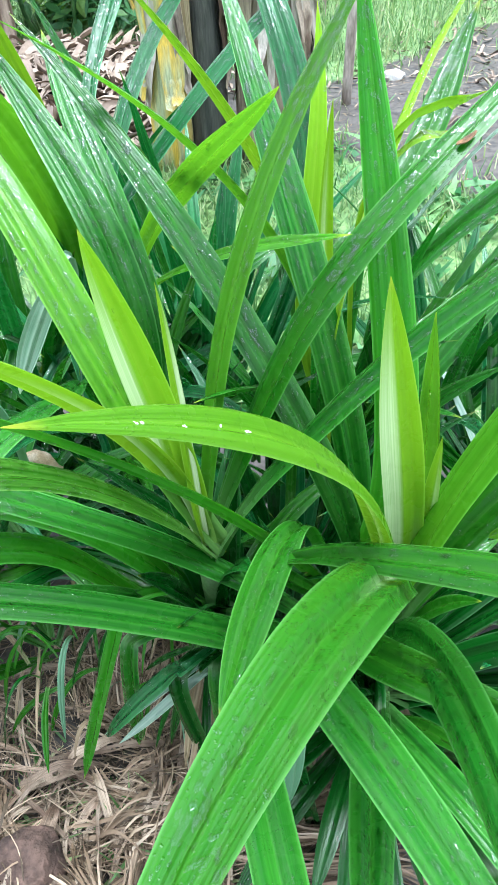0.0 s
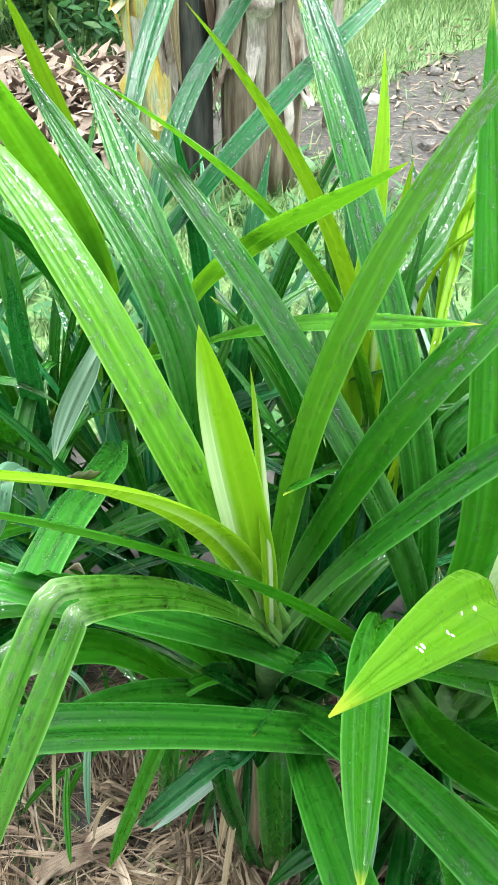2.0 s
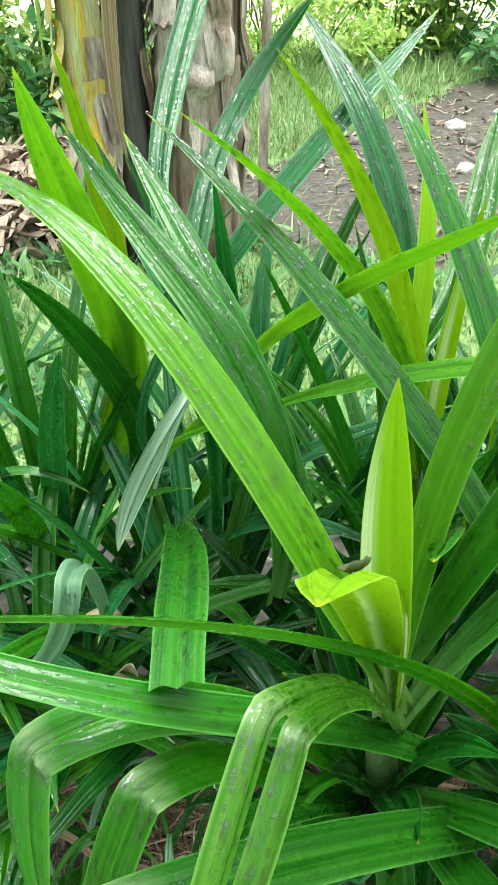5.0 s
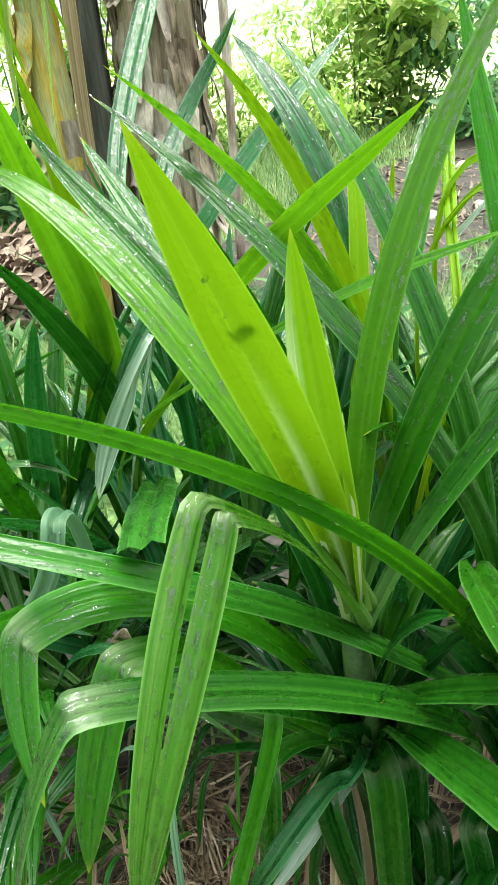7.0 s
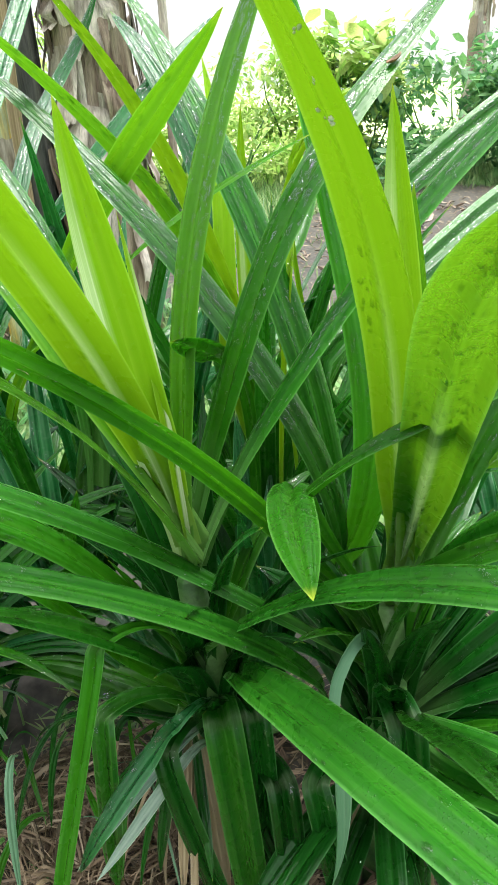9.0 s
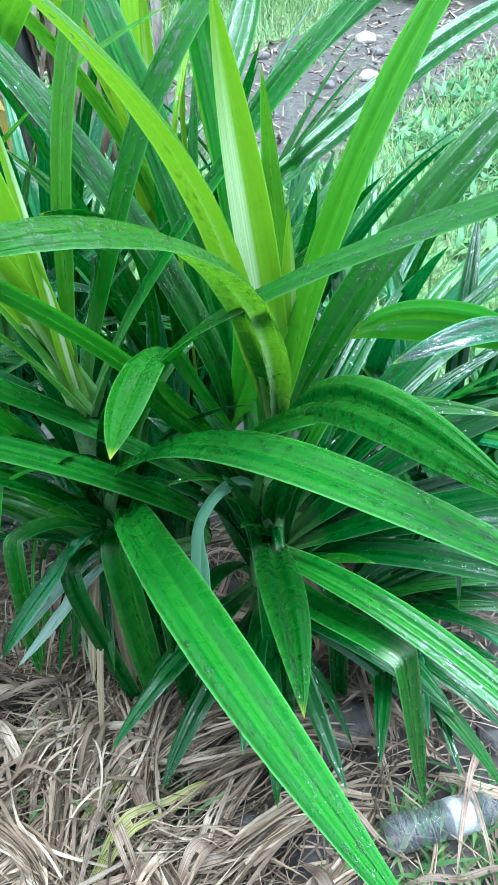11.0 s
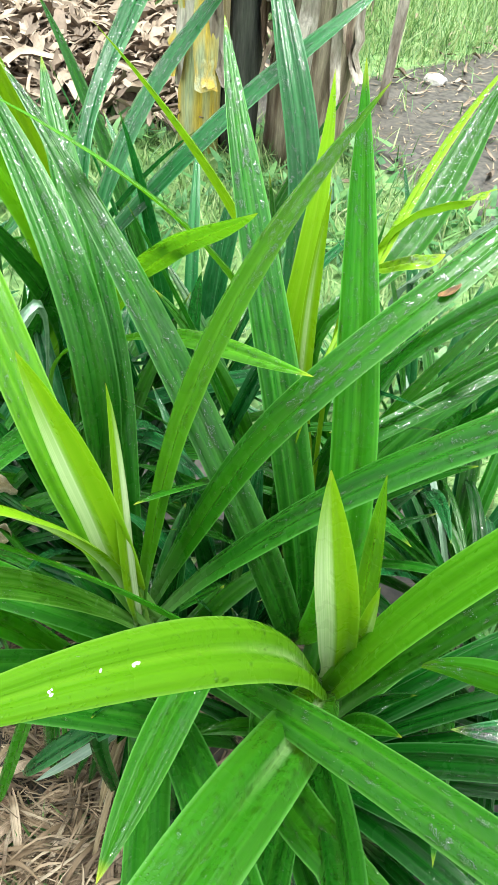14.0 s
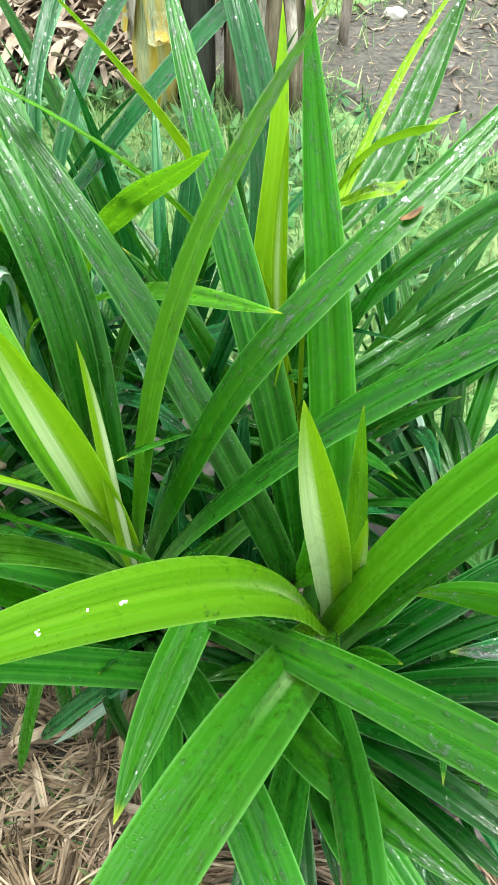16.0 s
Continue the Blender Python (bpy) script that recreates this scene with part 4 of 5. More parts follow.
blades_of("straw", "thin dry straw and fibres under the plants", "straw", STRAW, 3200, (-0.9, 0.85, -0.35, 1.0), lambda x, y: littered(x, y) * (0.25 + 0.75 * smooth(-0.2, 0.25, noise.noise(Vector((x * 5, y * 5, 9))))), 0.09, 0.0017, (60, 98), 3, 0.05, lambda x, y: 6 * noise.noise(Vector((x * 3.2, y * 3.2, 5))) + 0.6)
blades_of("soil_debris", "short brown twigs and chips on the bare soil", "plant debris", STRAW, 3800, (-0.5, 0.85, -0.3, 0.75), lambda x, y: 1 - 0.8 * littered(x, y), 0.035, 0.003, (70, 100), 44, 0.012)
blades_of("weeds", "small green weeds growing through the straw", "weeds", GRASS, 1500, (-0.8, 0.9, 0.0, 1.0), lambda x, y: smooth(0.1, 0.35, noise.noise(Vector((x * 4, y * 4, 2)))), 0.06, 0.006, (10, 70), 8)


blades_of("broad_weeds", "low broad-leaved weeds in the turf", "weeds", SHADE_FOLIAGE, 2600, (-1.8, 2.6, 1.3, 4.2), lambda x, y: (1 - bare(x, y)) * smooth(-0.1, 0.25, noise.noise(Vector((x * 2.5, y * 2.5, 7)))), 0.09, 0.028, (25, 85), 18, 0.05)


def dry_blade(x, y, turn, L, w, tone, seed):
    """A dead, curled and split blade lying on the straw."""
    rng = random.Random(seed)
    d, s = Vector((math.cos(turn), math.sin(turn), 0)), Vector((-math.sin(turn), math.cos(turn), 0))
    bm = bmesh.new()
    rows = []
    bow, rise = rng.uniform(-0.25, 0.25), rng.uniform(0.0, 0.05)
    for i in range(13):
        q = i / 12
        c = Vector((x, y, 0)) + d * L * q + s * bow * L * q * (1 - q)
        z = height(c.x, c.y) + 0.025 + rise * math.sin(q * 3.1) + 0.006 * math.sin(q * 11 + seed)
        ww = w * 0.5 * (0.45 + 0.55 * math.sin(0.4 + q * 2.5)) * (1 - 0.8 * q ** 6)
        curl = 0.5 + 0.5 * noise.noise(Vector((seed, q * 2, 0)))
        row = []
        for u in (-1, -0.6, -0.2, 0.2, 0.6, 1):
            row.append(bm.verts.new((c.x + s.x * u * ww * (1 - 0.3 * curl), c.y + s.y * u * ww * (1 - 0.3 * curl), z + ww * (u * u * curl * 0.9 + 0.18 * math.sin(u * 8 + q * 5 + seed)))))
        rows.append(row)
    for r0, r1 in zip(rows, rows[1:]):
        for k in range(5):
            if not (k == 2 and rng.random() < 0.3):
                bm.faces.new((r0[k], r0[k + 1], r1[k + 1], r1[k]))
    ob = part("dead_leaf", bm, tone)
    grain = ob.data.attributes.new("grain", 'FLOAT', 'POINT')
    for v in range(78):
        grain.data[v].value = (-1, -0.6, -0.2, 0.2, 0.6, 1)[v % 6] * w * 50
    return tagged(ob, "dry curled dead pandan leaf on the straw", "dead leaf", "dead leaves under the plants")


def fibre(name, a, b):
    m, ns, ls, bsdf = material(name)
    co = ns.new("ShaderNodeTexCoord")
    info = ns.new("ShaderNodeObjectInfo")
    n1 = node(ns, "TexNoise", Scale=24.0, Detail=6.0)
    n1.inputs["Distortion"].default_value = 0.6
    ls.new(co.outputs["Object"], n1.inputs[0])
    wv = node(ns, "TexNoise", Scale=9.0, Detail=4.0)
    wv.noise_dimensions = '2D'
    grain = ns.new("ShaderNodeAttribute")
    grain.attribute_name = "grain"
    lane = ns.new("ShaderNodeCombineXYZ")
    ls.new(grain.outputs["Fac"], lane.inputs[0])
    ls.new(info.outputs["Random"], lane.inputs[1])
    ls.new(lane.outputs[0], wv.inputs["Vector"])
    col = mixer(ns, ls, ramp(ns, ls, n1.outputs[0], (0.35, 0.0), (0.65, 1.0)), a, b)
    col = mixer(ns, ls, 0.75, col, ramp(ns, ls, wv.outputs[0], (0.32, 0.25), (0.62, 1.0)), 'MULTIPLY')
    hs = ns.new("ShaderNodeHueSaturation")
    rg = ns.new("ShaderNodeMapRange")
    rg.inputs[3].default_value, rg.inputs[4].default_value = 0.55, 1.3
    ls.new(info.outputs["Random"], rg.inputs[0])
    ls.new(rg.outputs[0], hs.inputs["Value"])
    ls.new(col, hs.inputs["Color"])
    ls.new(hs.outputs[0], bsdf.inputs["Base Color"])
    bsdf.inputs["Roughness"].default_value = 0.7
    bp = node(ns, "Bump", Strength=0.6, Distance=0.002)
    ls.new(wv.outputs[0], bp.inputs["Height"])
    ls.new(bp.outputs[0], bsdf.inputs["Normal"])
    return m


DEAD = fibre("dead_leaf_fibre", (0.19, 0.12, 0.075, 1), (0.47, 0.355, 0.25, 1))
YELLOWED = fibre("yellowed_leaf", (0.34, 0.36, 0.08, 1), (0.55, 0.5, 0.2, 1))
drng = random.Random(77)
for k in range(110):
    fx, fy = drng.uniform(-0.55, 0.5), drng.uniform(0.0, 0.72)
    dry_blade(fx, fy, drng.uniform(0, 6.28), drng.uniform(0.1, 0.26), drng.uniform(0.006, 0.022), DEAD, k)
HUSKLEAF = fibre("pale_husk_fibre", (0.33, 0.235, 0.155, 1), (0.68, 0.55, 0.41, 1))
for k in range(60):
    dry_blade(drng.uniform(-0.42, 0.08), drng.uniform(0.02, 0.42), drng.gauss(0.9, 0.7), drng.uniform(0.12, 0.26), drng.uniform(0.006, 0.02), HUSKLEAF, 200 + k)
for k in range(34):
    dry_blade(drng.uniform(-0.52, 0.04), drng.uniform(0.02, 0.5), drng.gauss(0.8, 0.6), drng.uniform(0.09, 0.2), drng.uniform(0.016, 0.036), (HUSKLEAF, DEAD, DEAD)[k % 3], 400 + k)
dry_blade(-0.17, 0.24, 0.75, 0.22, 0.035, YELLOWED, 90)
dry_blade(-0.05, 0.30, 1.2, 0.2, 0.05, HUSKLEAF, 92)
dry_blade(-0.12, 0.2, 0.5, 0.22, 0.03, YELLOWED, 93)
dry_blade(-0.06, 0.36, 1.45, 0.16, 0.04, DEAD, 91)


def husk_bundle(verts, faces, x, y, turn, L, thick, seed):
    """A rope of torn husk fibres, frayed at its ends."""
    rng = random.Random(seed)
    d, sd = Vector((math.cos(turn), math.sin(turn), 0)), Vector((-math.sin(turn), math.cos(turn), 0))
    bow, rise = rng.uniform(-0.3, 0.3), rng.uniform(0.01, 0.05)
    for k in range(70):
        a, rad = rng.uniform(0, 6.28), thick * rng.random() ** 0.5
        q0, q1 = rng.uniform(-0.05, 0.3), rng.uniform(0.7, 1.08)
        w, fray = rng.uniform(0.0008, 0.0026), rng.gauss(0, 0.03)
        n0 = len(verts)
        for i in range(9):
            q = q0 + (q1 - q0) * i / 8
            wide = rad * (0.7 + 0.9 * abs(q - 0.5)) * (1 + 0.3 * math.sin(q * 7 + k))
            c = Vector((x, y, 0)) + d * L * q + sd * (bow * L * q * (1 - q) + math.cos(a + q * 2) * wide + fray * (q - 0.5) ** 2 * 4)
            c.z = max(height(c.x, c.y) + 0.004, height(x, y) + thick * 0.8 + rise * math.sin(max(0, min(1, q)) * 3.1) + math.sin(a + q * 2) * wide)
            tw = math.sin(a + k + q * 3)
            e = sd * w * tw + Vector((0, 0, w * (1 - abs(tw)) + 0.0004))
            verts += [tuple(c - e), tuple(c + e)]
        faces += [(n0 + 2 * i, n0 + 2 * i + 1, n0 + 2 * i + 3, n0 + 2 * i + 2) for i in range(8)]


def husk_tufts(seed, tufts):
    """Dry leaf-base fibres in flat curled ribbons, fanning out of torn tufts."""
    rng = random.Random(seed)
    verts, faces = [], []
    for hx, hy, aim, count, reach in tufts:
        for c in range(count):
            a = aim + rng.gauss(0, 0.24)
            L, w = reach * rng.uniform(0.45, 1.1), rng.uniform(0.0005, 0.0022) * (2.2 if rng.random() < 0.12 else 1)
            x0, y0 = hx + rng.gauss(0, 0.02), hy + rng.gauss(0, 0.016)
            lay, arch = rng.uniform(0.004, 0.06), rng.uniform(-0.01, 0.05)
            bow, curl, spin = rng.gauss(0, 0.22), rng.uniform(-0.8, 0.8), rng.uniform(0, 6.28)
            k = len(verts)
            for i in range(10):
                q = i / 9
                d = a + bow * (q - 0.3) * 2
                x, y = x0 + math.cos(d) * L * q, y0 + math.sin(d) * L * q
                z = height(x, y) + 0.003 + lay * (1 - 0.75 * q) + arch * math.sin(q * 3.1) + 0.004 * math.sin(q * 9 + spin)
                ww = w * (0.75 + 0.35 * math.sin(q * 7 + spin)) * (1 - 0.75 * q ** 4)
                tilt = curl * math.sin(q * 4 + spin)
                sx, sy, sz = -math.sin(d) * math.cos(tilt), math.cos(d) * math.cos(tilt), math.sin(tilt)
                verts += [(x - sx * ww, y - sy * ww, z - sz * ww), (x, y, z + ww * 0.35), (x + sx * ww, y + sy * ww, z + sz * ww)]
            faces += [(k + i * 3 + j, k + i * 3 + j + 1, k + i * 3 + j + 4, k + i * 3 + j + 3) for i in range(9) for j in (0, 1)]
    return from_lists("husk_ribbons", verts, faces, HUSK)


trng = random.Random(58)
TUFTS = [(trng.uniform(-0.6, 0.06), trng.uniform(0.0, 0.75), trng.gauss(0.6, 0.7), 46, trng.uniform(0.13, 0.27)) for _ in range(52)]
TUFTS += [(trng.uniform(0.1, 0.5), trng.uniform(0.2, 0.6), trng.uniform(0, 6.28), 16, trng.uniform(0.08, 0.16)) for _ in range(9)]
tagged(husk_tufts(91, TUFTS), "tufts of dry brown husk ribbons on the soil", "husk ribbons", kind="stuff")
hrng = random.Random(15)
husk_verts, husk_faces = [], []
for k in range(26):
    husk_bundle(husk_verts, husk_faces, hrng.uniform(-0.45, 0.05), hrng.uniform(0.02, 0.42), hrng.gauss(0.7, 0.8), hrng.uniform(0.14, 0.3), hrng.uniform(0.01, 0.026), 300 + k)
tagged(from_lists("husk_fibre", husk_verts, husk_faces, HUSK), "frayed ropes of dry beige husk fibre on the straw", "husk fibre", kind="stuff")


def fallen_leaf_heap(seed, count, box):
    """Crumpled torn sheets lying over one another."""
    rng = random.Random(seed)
    verts, faces = [], []
    for c in range(count):
        x, y = (box[0] + box[1]) / 2 + max(-0.5, min(0.5, rng.gauss(0, 0.27))) * (box[1] - box[0]), (box[2] + box[3]) / 2 + max(-0.5, min(0.5, rng.gauss(0, 0.27))) * (box[3] - box[2])
        a, lift, tip = rng.uniform(0, 6.28), rng.uniform(0.0, 0.16) * box[4], rng.uniform(-0.35, 0.35)
        L, w = rng.uniform(0.1, 0.32) * box[5], rng.uniform(0.012, 0.05) * box[5]
        k = len(verts)
        curl, bow = rng.uniform(0.2, 1.6), rng.uniform(-0.3, 0.3)
        for i in range(10):
            q = i / 9
            ww = w * (0.3 + 0.7 * math.sin(0.25 + q * 2.6)) * (0.85 + 0.3 * rng.random())
            for j in range(6):
                u = j / 5 - 0.5
                px = x + math.cos(a) * L * (q - 0.5) - math.sin(a) * (ww * u + bow * L * q * (1 - q))
                py = y + math.sin(a) * L * (q - 0.5) + math.cos(a) * (ww * u + bow * L * q * (1 - q))
                crease = w * 0.6 * noise.noise(Vector((q * 3 + c, u * 3, seed))) + w * curl * u * u + 0.1 * L * math.sin(q * 5 + c)
                verts.append((px, py, max(height(px, py) + 0.004 + 0.01 * rng.random(), height(x, y) + lift + crease + tip * L * (q - 0.5) + 0.01)))
        faces += [(k + i * 6 + j, k + i * 6 + j + 1, k + i * 6 + j + 7, k + i * 6 + j + 6) for i in range(9) for j in range(5)]
    return from_lists("fallen_leaves", verts, faces, LITTER)


tagged(fallen_leaf_heap(5, 2600, (-2.5, -0.5, 3.1, 4.6, 0.9, 1.3)), "heap of dry brown banana leaves", "leaf litter", kind="stuff")
tagged(fallen_leaf_heap(6, 420, (0.1, 3.4, 2.9, 7.0, 0.05, 0.55)), "scattered dry leaves on the footpath", "leaf litter", kind="stuff")


# ---- banana stems ----
def banana_stem(x, y, r, h, mat, label, lean=(0, 0), flaps=0, flap_mat=None, seed=0):
    rng = random.Random(seed)
    thing = tagged(new("banana_plant"), label, "banana plant", "banana stems")
    path = [Vector((x + lean[0] * q, y + lean[1] * q, GROUND - 0.05 + h * q)) for q in (i / 14 for i in range(15))]
    part("trunk", tube(path, [r * (1.15 - 0.3 * i / 14) * rng.uniform(0.95, 1.06) for i in range(15)], 20), mat, thing)
    for k in range(flaps):
        a = rng.uniform(math.pi * 0.9, math.pi * 2.1)
        z0 = rng.uniform(0.35, h * 0.75)
        L, w = rng.uniform(0.15, 0.6), rng.uniform(0.03, 0.11)
        bm = bmesh.new()
        rows = []
        for i in range(9):
            q = i / 8
            rr = r * 1.1 + 0.008 + rng.uniform(0.01, 0.07) * q * q + 0.008 * math.sin(q * 9 + k)
            row = []
            for j in range(5):
                aa = a + (j / 4 - 0.5) * w / r * (1 - (0.85 if k % 3 else 0.4) * q * q)
                row.append(bm.verts.new((x + lean[0] * z0 / h + math.cos(aa) * rr, y + math.sin(aa) * rr, z0 + L * 0.5 - L * q + 0.006 * math.sin(j * 2 + k))))
            rows.append(row)
        for r0, r1 in zip(rows, rows[1:]):
            for j in range(4):
                bm.faces.new((r0[j], r0[j + 1], r1[j + 1], r1[j]))
        part("dry_sheath", bm, flap_mat[k % len(flap_mat)], thing)
    return thing


banana_stem(-0.07, 3.15, 0.145, 3.0, BARK, "banana stem wrapped in torn grey-brown dry sheaths", (0.03, 0.0), 90, (GREYSHEATH, BARK, GREYSHEATH), 11)
banana_stem(-0.345, 3.1, 0.07, 3.0, DARKBARK, "dark blackened banana stem", (0.02, 0.05), 5, (BARK,), 12)
yellow_stem = banana_stem(-0.5, 3.05, 0.075, 2.6, YELLOWSTEM, "young banana stem with yellow and green sheaths", (0.02, 0.0), 22, (YELLOWSTEM, YELLOWSTEM, GREYSHEATH), 13)
for k, (sx, top, foot, kind) in enumerate(((-0.42, 1.75, 0.55, "pale"), (-0.56, 1.6, 0.7, "pale"), (-0.36, 1.5, 0.35, "dead"), (-0.6, 1.9, 0.95, "lime"), (-0.47, 1.95, 1.05, "lime"))):
    leaf(yellow_stem, kind, 5.0, (sx, 2.96, top), (sx + 0.03, 2.9, top - 0.2), (sx - 0.06, 2.88, foot + 0.35), (sx + 0.05 * (k - 2), 2.9, foot), drops=0, twist=40.0, label="loose hanging sheath strip")
banana_stem(0.27, 3.9, 0.022, 2.4, GREYSHEATH, "thin dry pale stake beside the banana stem", (0.05, 0.0), 0, None, 14)
banana_stem(4.25, 8.5, 0.11, 2.8, GREYSHEATH, "pale banana stem beyond the footpath with dry leaves", (0.1, 0.0), 12, (BARK, LITTER), 16)
banana_stem(-1.75, 4.6, 0.08, 2.6, BARK, "slim pale banana stem among litter", (0.0, 0.1), 5, (GREYSHEATH,), 15)


# ---- shrubs ----
def shrub(x, y, rx, ry, h, leaf_len, count, mat, label, seed, name="shrub"):
    rng = random.Random(seed)
    thing = tagged(new(name), label, "shrub", "shrubs behind the path")
    z0 = GROUND
    for k in range(7):
        a = rng.uniform(0, 6.28)
        top = Vector((x + math.cos(a) * rx * 0.7, y + math.sin(a) * ry * 0.7, z0 + h * rng.uniform(0.6, 0.95)))
        foot = Vector((x + math.cos(a) * rx * 0.25, y + math.sin(a) * ry * 0.25, z0 - 0.05))
        path = [foot.lerp(top, q / 5) + Vector((rng.uniform(-.03, .03), rng.uniform(-.03, .03), 0)) for q in range(6)]
        part("branch", tube(path, [0.016 - 0.0022 * i for i in range(6)], 6), STEM, thing)
    clumps = [(rng.uniform(-1, 1), rng.uniform(-1, 1), rng.uniform(0.05, 1)) for _ in range(26)]
    verts, faces = [], []
    for _ in range(count):
        cx, cy, cz = rng.choice(clumps)
        c = Vector((x + (cx + rng.gauss(0, 0.16)) * rx, y + (cy + rng.gauss(0, 0.16)) * ry, z0 + max(0.02, (cz + rng.gauss(0, 0.1))) * h))
        d = Vector((rng.gauss(0, 1), rng.gauss(0, 1), rng.gauss(-0.2, 0.6))).normalized()
        s = d.cross(Vector((rng.gauss(0, 0.4), rng.gauss(0, 0.4), 1))).normalized()
        up = s.cross(d)
        L = leaf_len * rng.uniform(0.5, 1.4)
        w = L * rng.uniform(0.15, 0.28)
        k = len(verts)
        for q, ww in ((0, 0.12), (0.35, 1.0), (0.7, 0.75), (1, 0.05)):
            m = c + d * L * q - up * L * 0.25 * q * q
            verts += [tuple(m - s * w * ww), tuple(m - up * w * 0.25 * ww), tuple(m + s * w * ww)]
        for i in range(3):
            for j in range(2):
                v = k + i * 3 + j
                faces.append((v, v + 1, v + 4, v + 3))
    ob = from_lists("foliage", verts, faces, mat, thing)
    return thing


shrub(-1.6, 5.3, 1.3, 0.5, 1.3, 0.14, 3400, SHADE_FOLIAGE, "dense dark green shrub behind the banana stems", 21)
shrub(-1.0, 6.0, 0.9, 0.5, 1.5, 0.1, 3400, FOLIAGE, "bright leafy shrub behind the banana stems", 26)
shrub(0.9, 7.6, 1.1, 0.7, 0.85, 0.075, 4600, FOLIAGE, "sunlit yellow-green leafy shrub beyond the path", 22)
shrub(2.3, 8.4, 1.0, 0.7, 1.3, 0.09, 4600, FOLIAGE, "tall bright green shrub beyond the path", 23)
shrub(2.75, 8.1, 0.55, 0.4, 1.4, 0.26, 420, FOLIAGE, "tall weed with large lime green leaves beyond the path", 27)
shrub(3.7, 7.4, 1.1, 0.8, 1.1, 0.12, 3000, SHADE_FOLIAGE, "dark green shrub at the edge of the path", 24)
shrub(5.0, 6.6, 1.2, 0.9, 1.2, 0.12, 3200, SHADE_FOLIAGE, "leafy green undergrowth beside the path", 25)


# ---- small things on the ground ----
def lump(name, x, y, size, mat, label, category, group, seed, flat=0.6):
    """A worn stone or clod."""
    bm = bmesh.new()
    bmesh.ops.create_icosphere(bm, subdivisions=3, radius=1)
    for v in bm.verts:
        k = 1 + 0.28 * noise.noise(v.co * 1.3 + Vector((seed, 0, 0))) + 0.08 * noise.noise(v.co * 4 + Vector((0, seed, 0)))
        v.co = Vector((v.co.x * size * k, v.co.y * size * 0.85 * k, v.co.z * size * flat * k))
    ob = part(name, bm, mat)
    ob.location = (x, y, height(x, y) + size * flat * (0.8 if name == "husk" else 0.45))
    return tagged(ob, label, category, group)


PALESTONE = mottled("pale_stone", (0.45, 0.42, 0.4, 1), (0.7, 0.68, 0.64, 1), 9, 0.7, 0.4)
COIR = mottled("brown_husk", (0.05, 0.03, 0.022, 1), (0.16, 0.1, 0.075, 1), 14, 0.85, 0.8)
CHAR = mottled("charred_wood", (0.01, 0.01, 0.01, 1), (0.05, 0.045, 0.045, 1), 18, 0.7, 0.9)
lump("stone", 1.79, 5.21, 0.075, PALESTONE, "rounded pale stone on the footpath", "stone", "stones on the path", 1)
for k, (sx, sy, ss) in enumerate(((1.72, 4.75, 0.05), (1.5, 4.2, 0.06), (1.2, 4.0, 0.045), (1.9, 4.4, 0.04), (0.75, 3.6, 0.05), (2.3, 5.6, 0.06), (1.0, 4.9, 0.05), (0.55, 4.3, 0.06))):
    lump("stone", sx, sy, ss, PALESTONE if k % 2 else STONE, "small grey stone lying on the trodden soil", "stone", "stones on the path", 3 + k)
lump("husk", -0.325, 0.305, 0.052, COIR, "round brown husk among the straw", "husk", "", 20, 0.85)
lump("charred_stump", 0.36, 0.06, 0.045, CHAR, "charred black stump in the soil", "stump", "stumps", 21, 1.1)
lump("charred_stump", -0.22, 0.12, 0.035, CHAR, "charred black stump in the soil", "stump", "stumps", 22, 1.1)
for k, (sx, sy, ss) in enumerate(((0.25, 0.36, 0.05), (0.42, 0.42, 0.06), (0.18, 0.3, 0.035), (0.5, 0.3, 0.05), (0.08, 0.25, 0.03))):
    lump("stone", sx, sy, ss, STONE, "grey stone half buried beside the plant foot", "stone", "stones by the plants", 30 + k)


def plastic_bottle(x, y, turn):
    thing = tagged(new("plastic_bottle"), "crumpled clear plastic bottle with a white label, lying on soil", "bottle")
    m, ns, ls, bsdf = material("clear_plastic")
    bsdf.inputs["Base Color"].default_value = (0.66, 0.7, 0.71, 1)
    bsdf.inputs["Roughness"].default_value = 0.12
    bsdf.inputs["Transmission Weight"].default_value = 0.9
    bsdf.inputs["IOR"].default_value = 1.2
    white = mottled("white_label", (0.5, 0.5, 0.47, 1), (0.64, 0.63, 0.6, 1), 30, 0.4, 0.1)
    outline = ((-0.1, 0.026), (-0.096, 0.031), (-0.07, 0.033), (-0.04, 0.031), (-0.01, 0.033), (0.03, 0.033), (0.06, 0.031), (0.085, 0.018), (0.1, 0.013), (0.112, 0.013))
    path = [Vector((a, 0, 0)) for a, _ in outline]
    bm = tube(path, [r for _, r in outline], 18, 0.8)
    for v in bm.verts:
        v.co += v.co.normalized() * 0.005 * noise.noise(v.co * 40)
    part("body", bm, m, thing)
    bm = tube([Vector((a, 0, 0)) for a in (0.0, 0.014, 0.028, 0.042)], [0.0345, 0.035, 0.0348, 0.034], 18, 0.8)
    part("paper_label", bm, white, thing, "white paper label")
    part("cap", tube([Vector((a, 0, 0)) for a in (0.108, 0.112, 0.125)], [0.0145, 0.015, 0.0145], 14), white, thing, "white screw cap")
    thing.matrix_basis = pose(x, y, height(x, y) + 0.026, 0, 0, turn) @ Matrix.Scale(0.88, 4)


plastic_bottle(0.345, 0.185, 5)


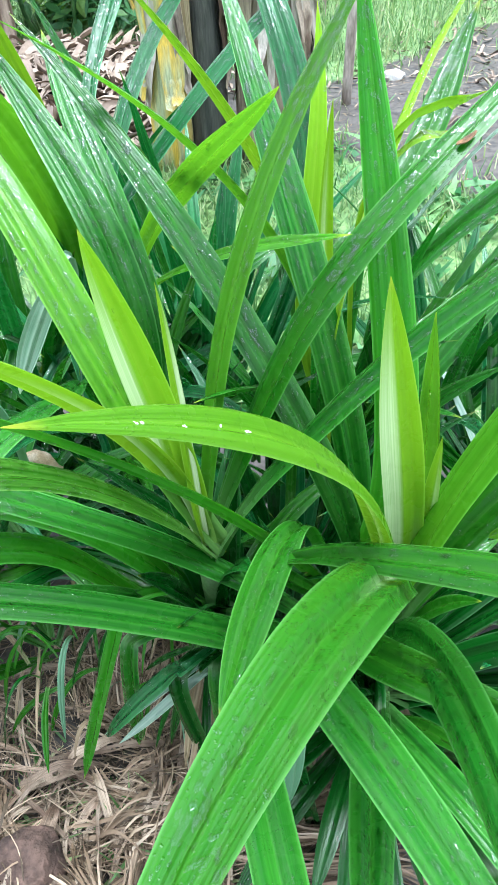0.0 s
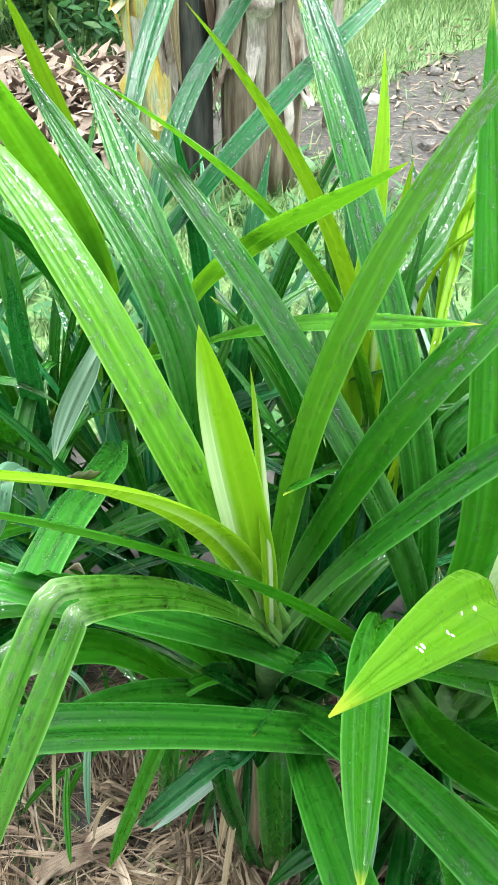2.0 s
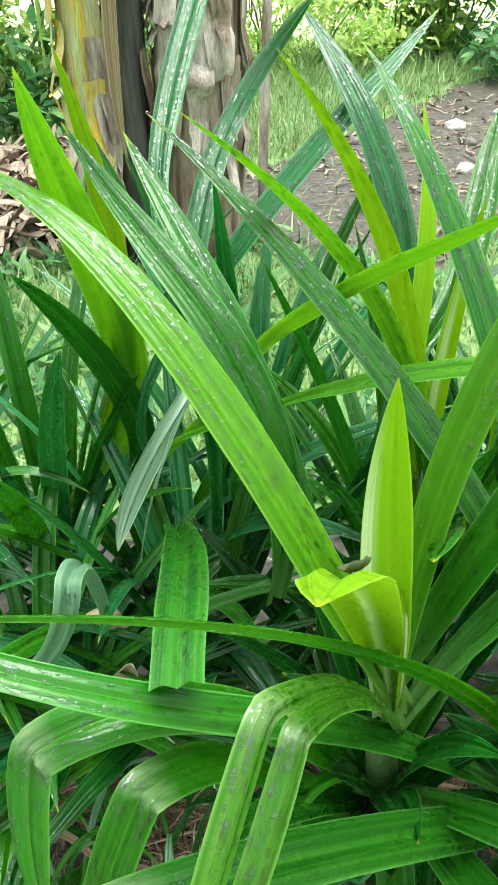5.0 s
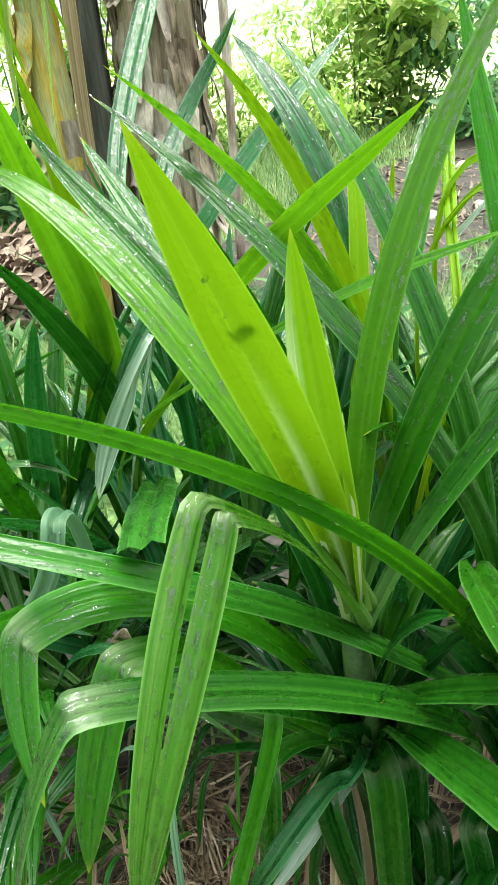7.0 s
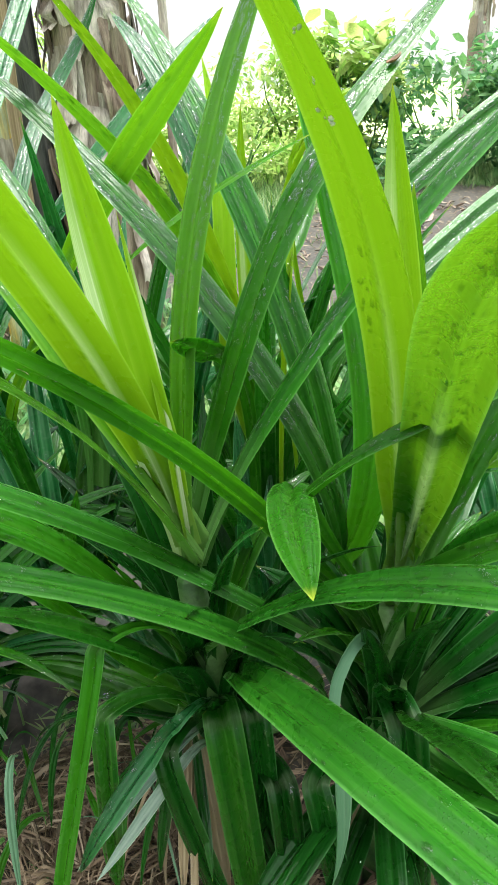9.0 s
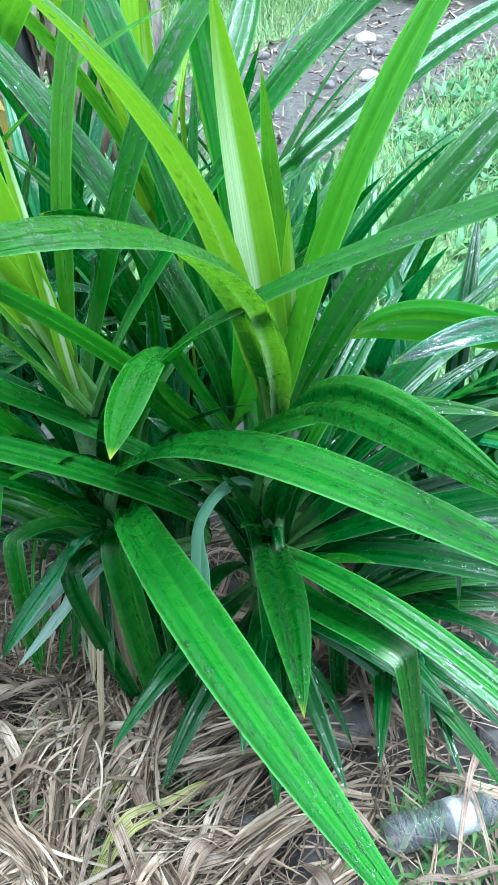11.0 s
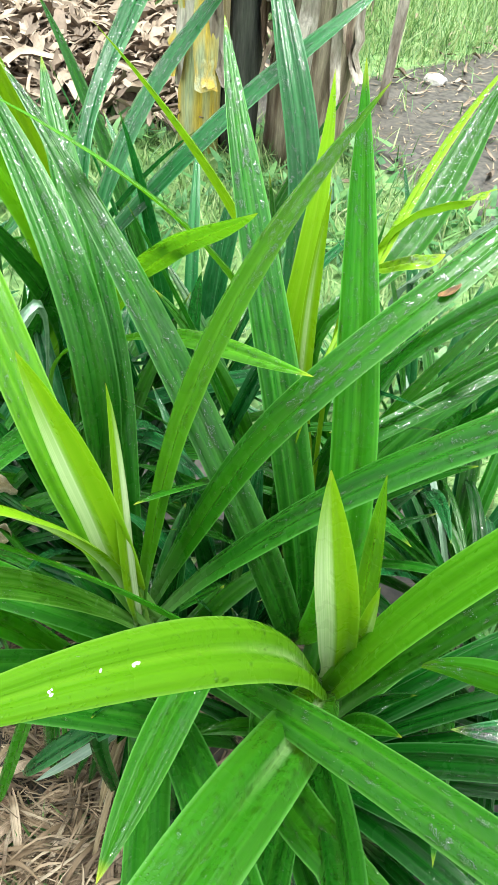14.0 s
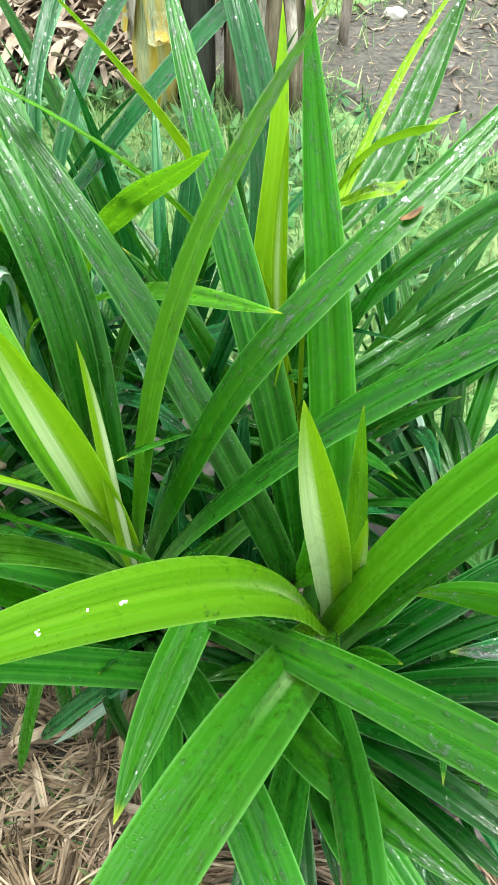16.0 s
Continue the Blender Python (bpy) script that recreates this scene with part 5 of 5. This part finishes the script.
def scrap(name, centre, along, across, L, w, mat, label, seed):
    """A small curled crumb of dead leaf caught on a blade."""
    d, a = Vector(along).normalized(), Vector(across)
    a = (a - d * a.dot(d)).normalized()
    up = d.cross(a)
    if up.z < 0:
        up = -up
    bm = bmesh.new()
    rows = []
    for i in range(9):
        q = i / 8
        ww = w * 0.5 * (0.25 + 0.75 * math.sin(math.pi * min(1.0, q * 1.1)) ** 0.6) * (1 + 0.3 * noise.noise(Vector((q * 4, seed, 0))))
        row = []
        for u in (-1, -0.5, 0, 0.5, 1):
            lift = ww * 0.7 * u * u + L * 0.12 * (2 * q - 1) ** 2 + w * 0.1 * noise.noise(Vector((q * 5, u * 2, seed)))
            row.append(bm.verts.new(Vector(centre) + d * L * (q - 0.5) + a * (ww * u + 0.15 * w * math.sin(q * 3 + seed)) + up * (lift + 0.0004)))
        rows.append(row)
    for r0, r1 in zip(rows, rows[1:]):
        for k in range(4):
            bm.faces.new((r0[k], r0[k + 1], r1[k + 1], r1[k]))
    ob = part(name, bm, mat)
    m = ob.modifiers.new("thickness", 'SOLIDIFY')
    m.thickness = 0.0006
    return tagged(ob, label, "dead leaf", "leaf scraps caught on the blades")


SCRAP = mottled("brown_leaf_scrap", (0.1, 0.05, 0.02, 1), (0.26, 0.14, 0.05, 1), 160, 0.7, 0.4)
DARKSCRAP = mottled("blackish_leaf_scrap", (0.02, 0.03, 0.006, 1), (0.07, 0.09, 0.02, 1), 300, 0.6, 0.4)
BEIGESCRAP = mottled("beige_leaf_scrap", (0.5, 0.37, 0.22, 1), (0.74, 0.62, 0.46, 1), 60, 0.7, 0.4)
scrap("leaf_scrap", (0.191, 0.581, 0.9235), (0.012, 0.007, 0.006), (-0.007, 0.012, 0.0), 0.02, 0.0075, SCRAP, "small brown scrap of dead leaf stuck on a wet blade", 3)
scrap("leaf_scrap", (-0.1505, 0.3268, 0.8943), (0.011, 0.012, -0.009), (0.001, -0.009, 0.010), 0.017, 0.011, DARKSCRAP, "dark wet crumb lying on a lime green blade", 5)
scrap("leaf_scrap", (-0.338, 0.740, 0.374), (0.9, 0.1, -0.35), (0.15, -0.2, 1.0), 0.062, 0.046, BEIGESCRAP, "curled beige piece of dead leaf caught among the blades", 8)
scrap("leaf_scrap", (-0.321, 0.709, 0.323), (0.35, 0.0, 0.9), (1.0, -0.2, -0.3), 0.052, 0.03, BEIGESCRAP, "curled beige piece of dead leaf caught among the blades", 12)
